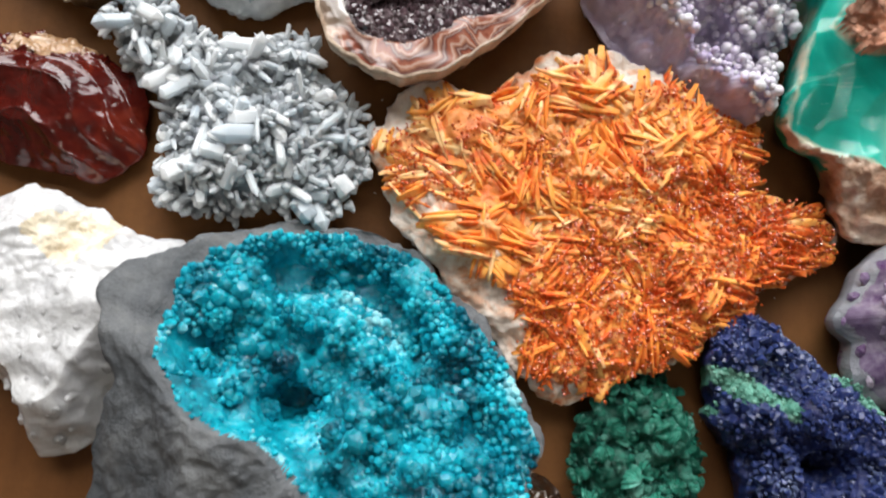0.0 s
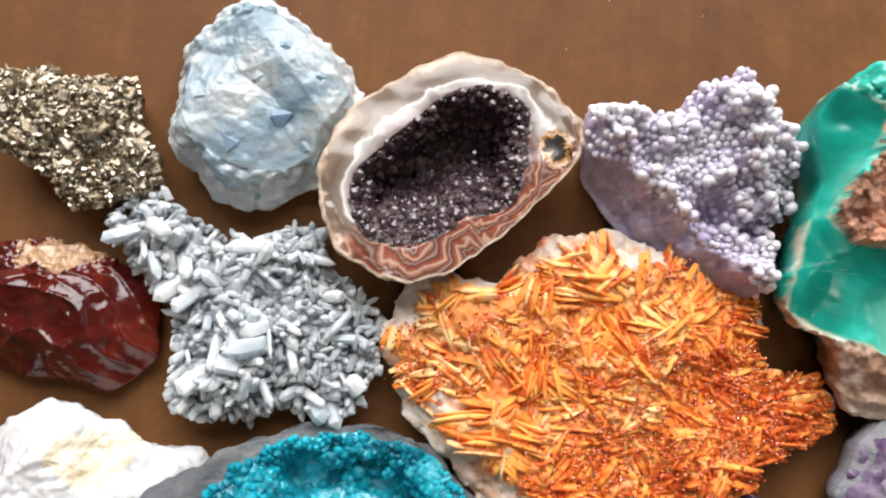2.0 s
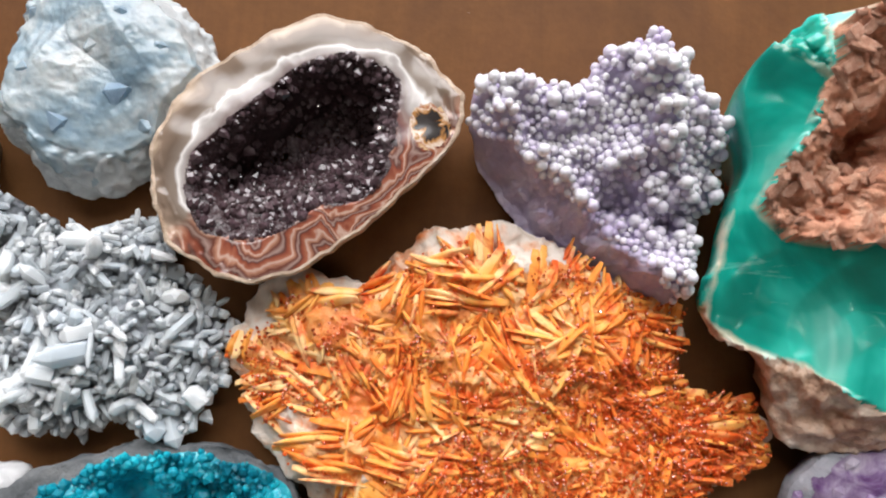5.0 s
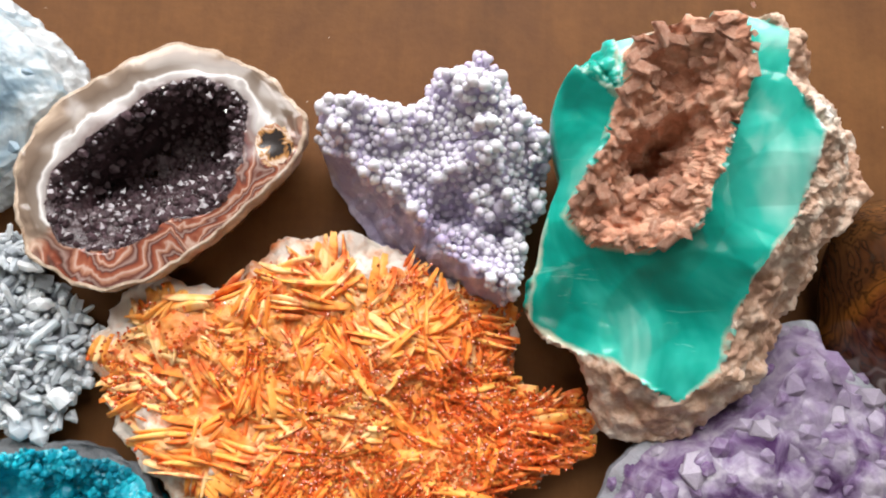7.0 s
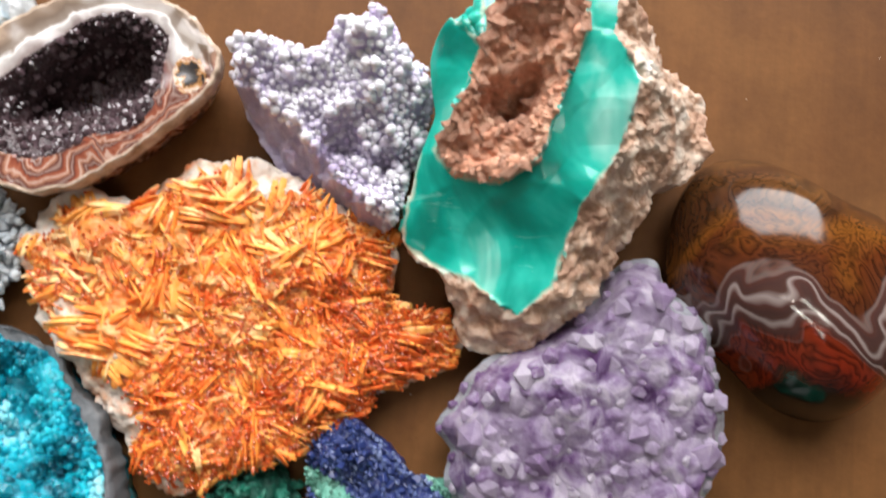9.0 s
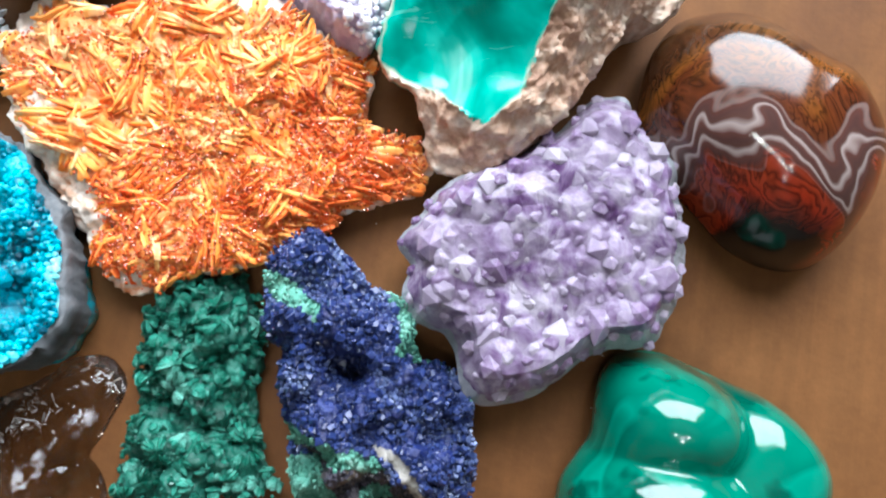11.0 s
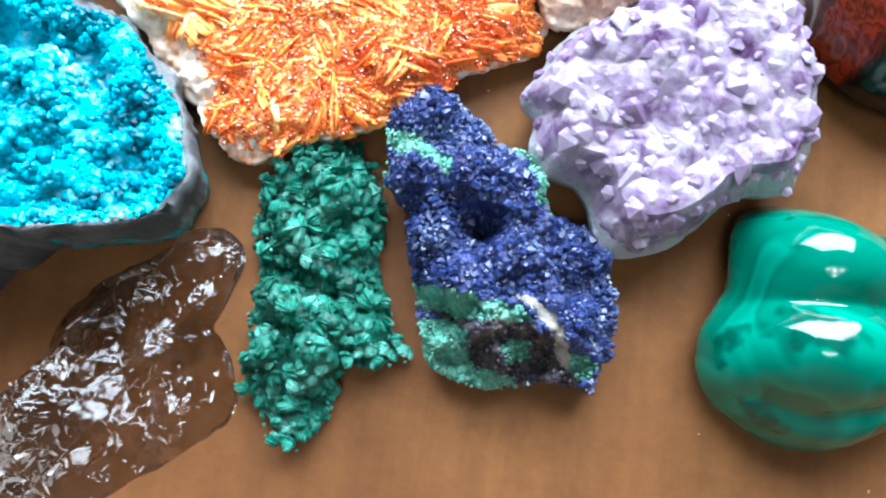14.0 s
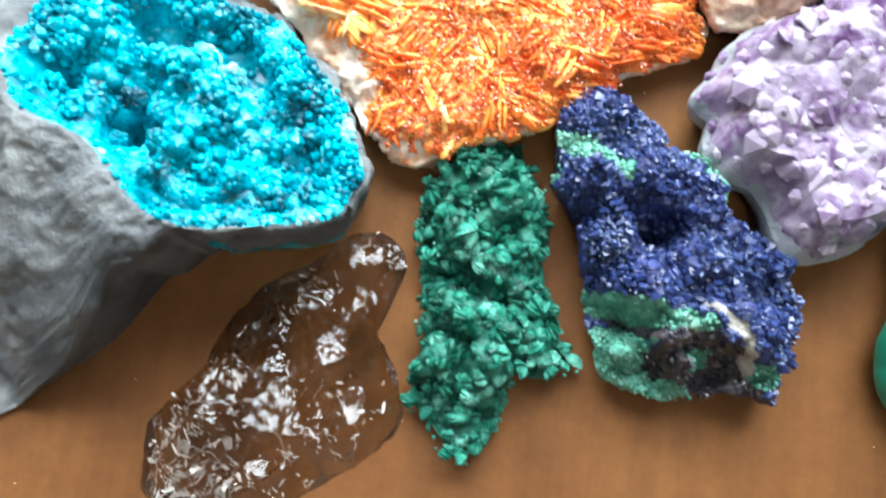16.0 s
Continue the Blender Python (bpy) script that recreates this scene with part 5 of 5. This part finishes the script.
def azurite():
    stone = thing("azurite", 0.0963, -0.0447, "deep blue sparkling azurite with green malachite crust", "mineral", GROUP)
    blue = mineral("azurite_bed", [(0.3, (0.006, 0.008, 0.045)), (0.55, (0.018, 0.03, 0.14)), (0.75, (0.05, 0.08, 0.26))], 130, 1200, 0.0012, random=False, rough=0.28)
    gem = mineral("azurite_crystal", [(0.2, (0.010, 0.016, 0.075)), (0.6, (0.026, 0.045, 0.17)), (0.85, (0.09, 0.13, 0.30))], 2.0, 8, 0, vary=0.1, rough=0.28)
    fine = mineral("azurite_grain", [(0.30, (0.006, 0.010, 0.045)), (0.48, (0.034, 0.055, 0.19)), (0.66, (0.18, 0.23, 0.40))], 60, 1500, 0, random=False, island=True, rough=0.26)
    green = mineral("green_crust", [(0.3, (0.03, 0.16, 0.11)), (0.52, (0.12, 0.36, 0.27)), (0.72, (0.34, 0.56, 0.45))], 160, 900, 0.0014, random=False, rough=0.55)
    rock = mineral("dark_matrix", [(0.3, (0.012, 0.012, 0.02)), (0.5, (0.05, 0.042, 0.05)), (0.62, (0.14, 0.10, 0.07)), (0.72, (0.10, 0.22, 0.17))], 150, 1200, 0.0012, random=False, rough=0.45)
    grain = mineral("green_grain", [(0.3, (0.05, 0.20, 0.14)), (0.55, (0.15, 0.40, 0.30)), (0.75, (0.38, 0.60, 0.49))], 140, 1500, 0, random=False, island=True, rough=0.45)
    vein = mineral("white_vein", [(0.3, (0.16, 0.14, 0.12)), (0.7, (0.42, 0.40, 0.36))], 300, 1500, 0.0008, random=False, rough=0.5)
    seams = [[(-31, 22), (-26, 23), (-13, 16), (-12, 12), (-17, 13), (-30, 18)], [(-36, 12), (-28, 14), (-28, 6), (-35, 4)], [(1, 24), (10, 22), (12, 6), (7, 8)],
             [(-21, -10), (-15, -13), (-5, -15), (7, -15), (8, -19), (-6, -20), (-15, -18), (-22, -18)], [(-20, -22), (-10, -21), (-2, -26), (0, -33), (-8, -37), (-20, -30)], [(-2, -31), (9, -31), (13, -40), (-6, -40)], [(5, -23), (11, -22), (12, -27), (6, -28)], [(20, -24), (27, -25), (26, -30), (21, -29)]]
    dark = [(-16, -19), (8, -19), (20, -24), (26, -34), (0, -38), (-4, -24)]
    line = [(5, -13), (9, -13.5), (17, -20), (22, -28), (20.5, -28.5), (14, -21)]

    def kind(x, y):
        w = 0.0018 * fbm(x, y, 1, 0.006)
        if inside(line, x + w, y):
            return "white_vein"
        if any(inside(s, x + w, y + w) for s in seams):
            return "green_crust"
        return "dark_matrix" if inside(dark, x + w, y + w) else "blue_bed"

    def top(x, y, rho):
        z = 0.0215 + 0.005 * fbm(x, y, 3, 0.011, 4) + 0.010 * (0.42 - cells(x, y, 0.1, 0.0095)) - 0.008 * max(0, rho - 0.6) / 0.4
        z -= 0.014 * bump_at(x, y, -4, 2, 4.5) + 0.011 * bump_at(x, y, 18, -10, 5) + 0.009 * blend(-0.015, -0.022, y + 0.25 * x) * (0.7 + 0.9 * fbm(x, y, 8, 0.007, 3))
        return max(0.005, z + 0.003 * bump_at(x, y, -4, -14, 6) + 0.002 * bump_at(x, y, 4, -4, 5))
    body(stone, tuple(v * 0.97 for v in AZURITE), top, {"blue_bed": (blue, ""), "green_crust": (green, "crumbly pale green malachite crust"), "dark_matrix": (rock, "dark grey-brown rock"), "white_vein": (vein, "thin white vein")},
         lambda x, y, z: 0.0014 * fbm(x, y, z, 0.004), zone=lambda x, y, z, rho: "green_crust" if rho > 0.95 and x > 0.0 and y > 0 and kind(x, y) == "blue_bed" else kind(x, y), seg=280, rings=80)
    rng = random.Random(91)
    shapes = meshes("azurite_crystal", [block(k + 110, 0.35) for k in range(6)], gem)
    for k, (x, y, rho) in enumerate(scatter(AZURITE, 290, 0.0021, rng, lambda x, y, rho: kind(x, y) == "blue_bed", 0.95)):
        s = rng.uniform(0.0007, 0.0013)
        part("azurite_crystal", shapes[k % 6], stone, "", turned((x, y, top(x, y, rho) + 0.0003), lean(slope(top, x, y, min(rho, 0.9)), rng, 0.7), rng.uniform(0, 6), (s, s * 0.7, s)))
    crumb = mineral("dark_crumb", [(0.3, (0.015, 0.015, 0.025)), (0.55, (0.06, 0.055, 0.075)), (0.75, (0.17, 0.15, 0.15))], 160, 1500, 0, random=False, island=True, rough=0.25)
    blues, greens, darks = [], [], []
    for x, y, rho in scatter(AZURITE, 2600, 0.0009, rng, None, 0.98):
        s = rng.uniform(0.0003, 0.0008)
        m = turned((x, y, top(x, y, rho)), lean(slope(top, x, y, min(rho, 0.9)), rng, 0.7), rng.uniform(0, 6), (s, s, s))
        what = kind(x, y)
        if what == "blue_bed":
            blues.append(m)
        elif what == "green_crust":
            greens.append(m)
        elif what == "dark_matrix":
            darks.append(m)
    joined("azurite_druse", [block(k + 120, 0.3) for k in range(3)] + [prism(5, 0.9, 0.4)], blues, fine, stone, "fine glittering blue grains")
    joined("dark_rubble", [nugget(k + 45, 0.35) for k in range(3)] + [block(130, 0.3)], darks, crumb, stone, "dark glinting crumbs")
    joined("malachite_crumb", [nugget(k + 15, 0.3) for k in range(3)], greens, grain, stone, "pale green crumbs")


def smoky_quartz():
    stone = thing("smoky_quartz", 0.0123, -0.0861, "clear smoky quartz chunk with white inner fractures", "mineral", GROUP)
    n = Nodes("smoky_glass")
    n.colour(n.ramp(n.noise(40, 3), [(0.34, (0.10, 0.075, 0.062)), (0.6, (0.40, 0.34, 0.30))]))
    n.bump(n.noise(200, 4), 0.0005, 0.4)
    n.set(rough=0.03, glass=1.0, ior=1.52)
    veil = mineral("white_fracture", [(0.3, (0.40, 0.36, 0.33)), (0.7, (0.80, 0.79, 0.77))], 300, 1500, 0.0005, random=False, island=True, rough=0.15)

    def top(x, y, rho):
        z = 0.0145 + 1.0 * facets(x, y, 0.020, 0.8, 6.0, 2) + 0.45 * facets(x, y, 0.007, 0.8, 8.0, 2) + 0.004 * bump_at(x, y, -16, -20, 12)
        return max(0.004, z - 0.007 * max(0, rho - 0.7) / 0.3)
    glass = body(stone, SMOKY, top, {"clear_body": (n.mat, "clear brownish smoky quartz")}, lambda x, y, z: 0.0006 * fbm(x, y, z, 0.006), base=0.88, seg=220, rings=80, smooth=False)
    glass.visible_shadow = False
    rng = random.Random(101)
    poses = []
    heart = lambda x, y, rho: 1.4 * bump_at(x, y, -17, -24, 11) + 0.7 * bump_at(x, y, -14, -4, 7) + 0.4 * bump_at(x, y, 10, -26, 8) + 0.5 * bump_at(x, y, 2, 18, 7) + 0.6 * bump_at(x, y, 22, 36, 7) + 0.12 * bump_at(x, y, 14, -8, 12) > rng.random()
    for x, y, rho in scatter(SMOKY, 380, 0.0007, rng, heart, 0.93):
        s = rng.uniform(0.0003, 0.0011) * (1.5 if y < -0.012 and x < -0.004 else 1)
        poses.append(turned((x, y, top(x, y, rho) * rng.uniform(0.55, 0.98)), lean((0.2, 0.3, 1), rng, 0.8), rng.uniform(0, 6), (s * 1.2, s * rng.uniform(0.08, 0.4), s * 0.04)))
    joined("fracture_veil", [nugget(k + 33, 0.5) for k in range(5)], poses, veil, stone, "white glinting inner cracks")

    def crack(seed):
        """A thin curled ribbon, 2 units long."""
        g = random.Random(seed)
        vs, bend = [], g.uniform(0.2, 0.5)
        for i in range(11):
            u = -1 + i / 5
            w = 0.022 * (1 - u * u) + 0.004
            mid = bend * math.sin(1.7 * u + seed) + 0.05 * g.uniform(-1, 1)
            vs += [(u, mid - w * g.uniform(0.4, 1.2), 0.12 * math.sin(3 * u + seed)), (u, mid + w * g.uniform(0.4, 1.2), 0.12 * math.sin(3 * u + seed) + 0.06)]
        return vs, [(2 * i, 2 * i + 2, 2 * i + 3, 2 * i + 1) for i in range(10)]
    ribbons = meshes("crack", [crack(k) for k in range(7)], veil)
    for k, (x, y, rho) in enumerate(scatter(SMOKY, 14, 0.006, rng, lambda x, y, rho: 1.0 * bump_at(x, y, -17, -22, 12) + 0.7 * bump_at(x, y, -8, 8, 10) + 0.8 * bump_at(x, y, 18, 32, 9) + 0.25 > rng.random(), 0.62)):
        s = rng.uniform(0.0025, 0.0052)
        part("crack", ribbons[k % 7], stone, "", turned((x, y, top(x, y, rho) * rng.uniform(0.8, 0.97)), lean((0, 0.2, 1), rng, 0.3), rng.gauss(0.9, 0.8), (s, s, s)))


barite()
teal_geode()
white_quartz()
red_glass()
quartz_needles()
pyrite()
celestite()
agate_geode()
grape_agate()
chrysoprase()
banded_agate()
amethyst()
polished_malachite()
fibrous_malachite()
azurite()
smoky_quartz()
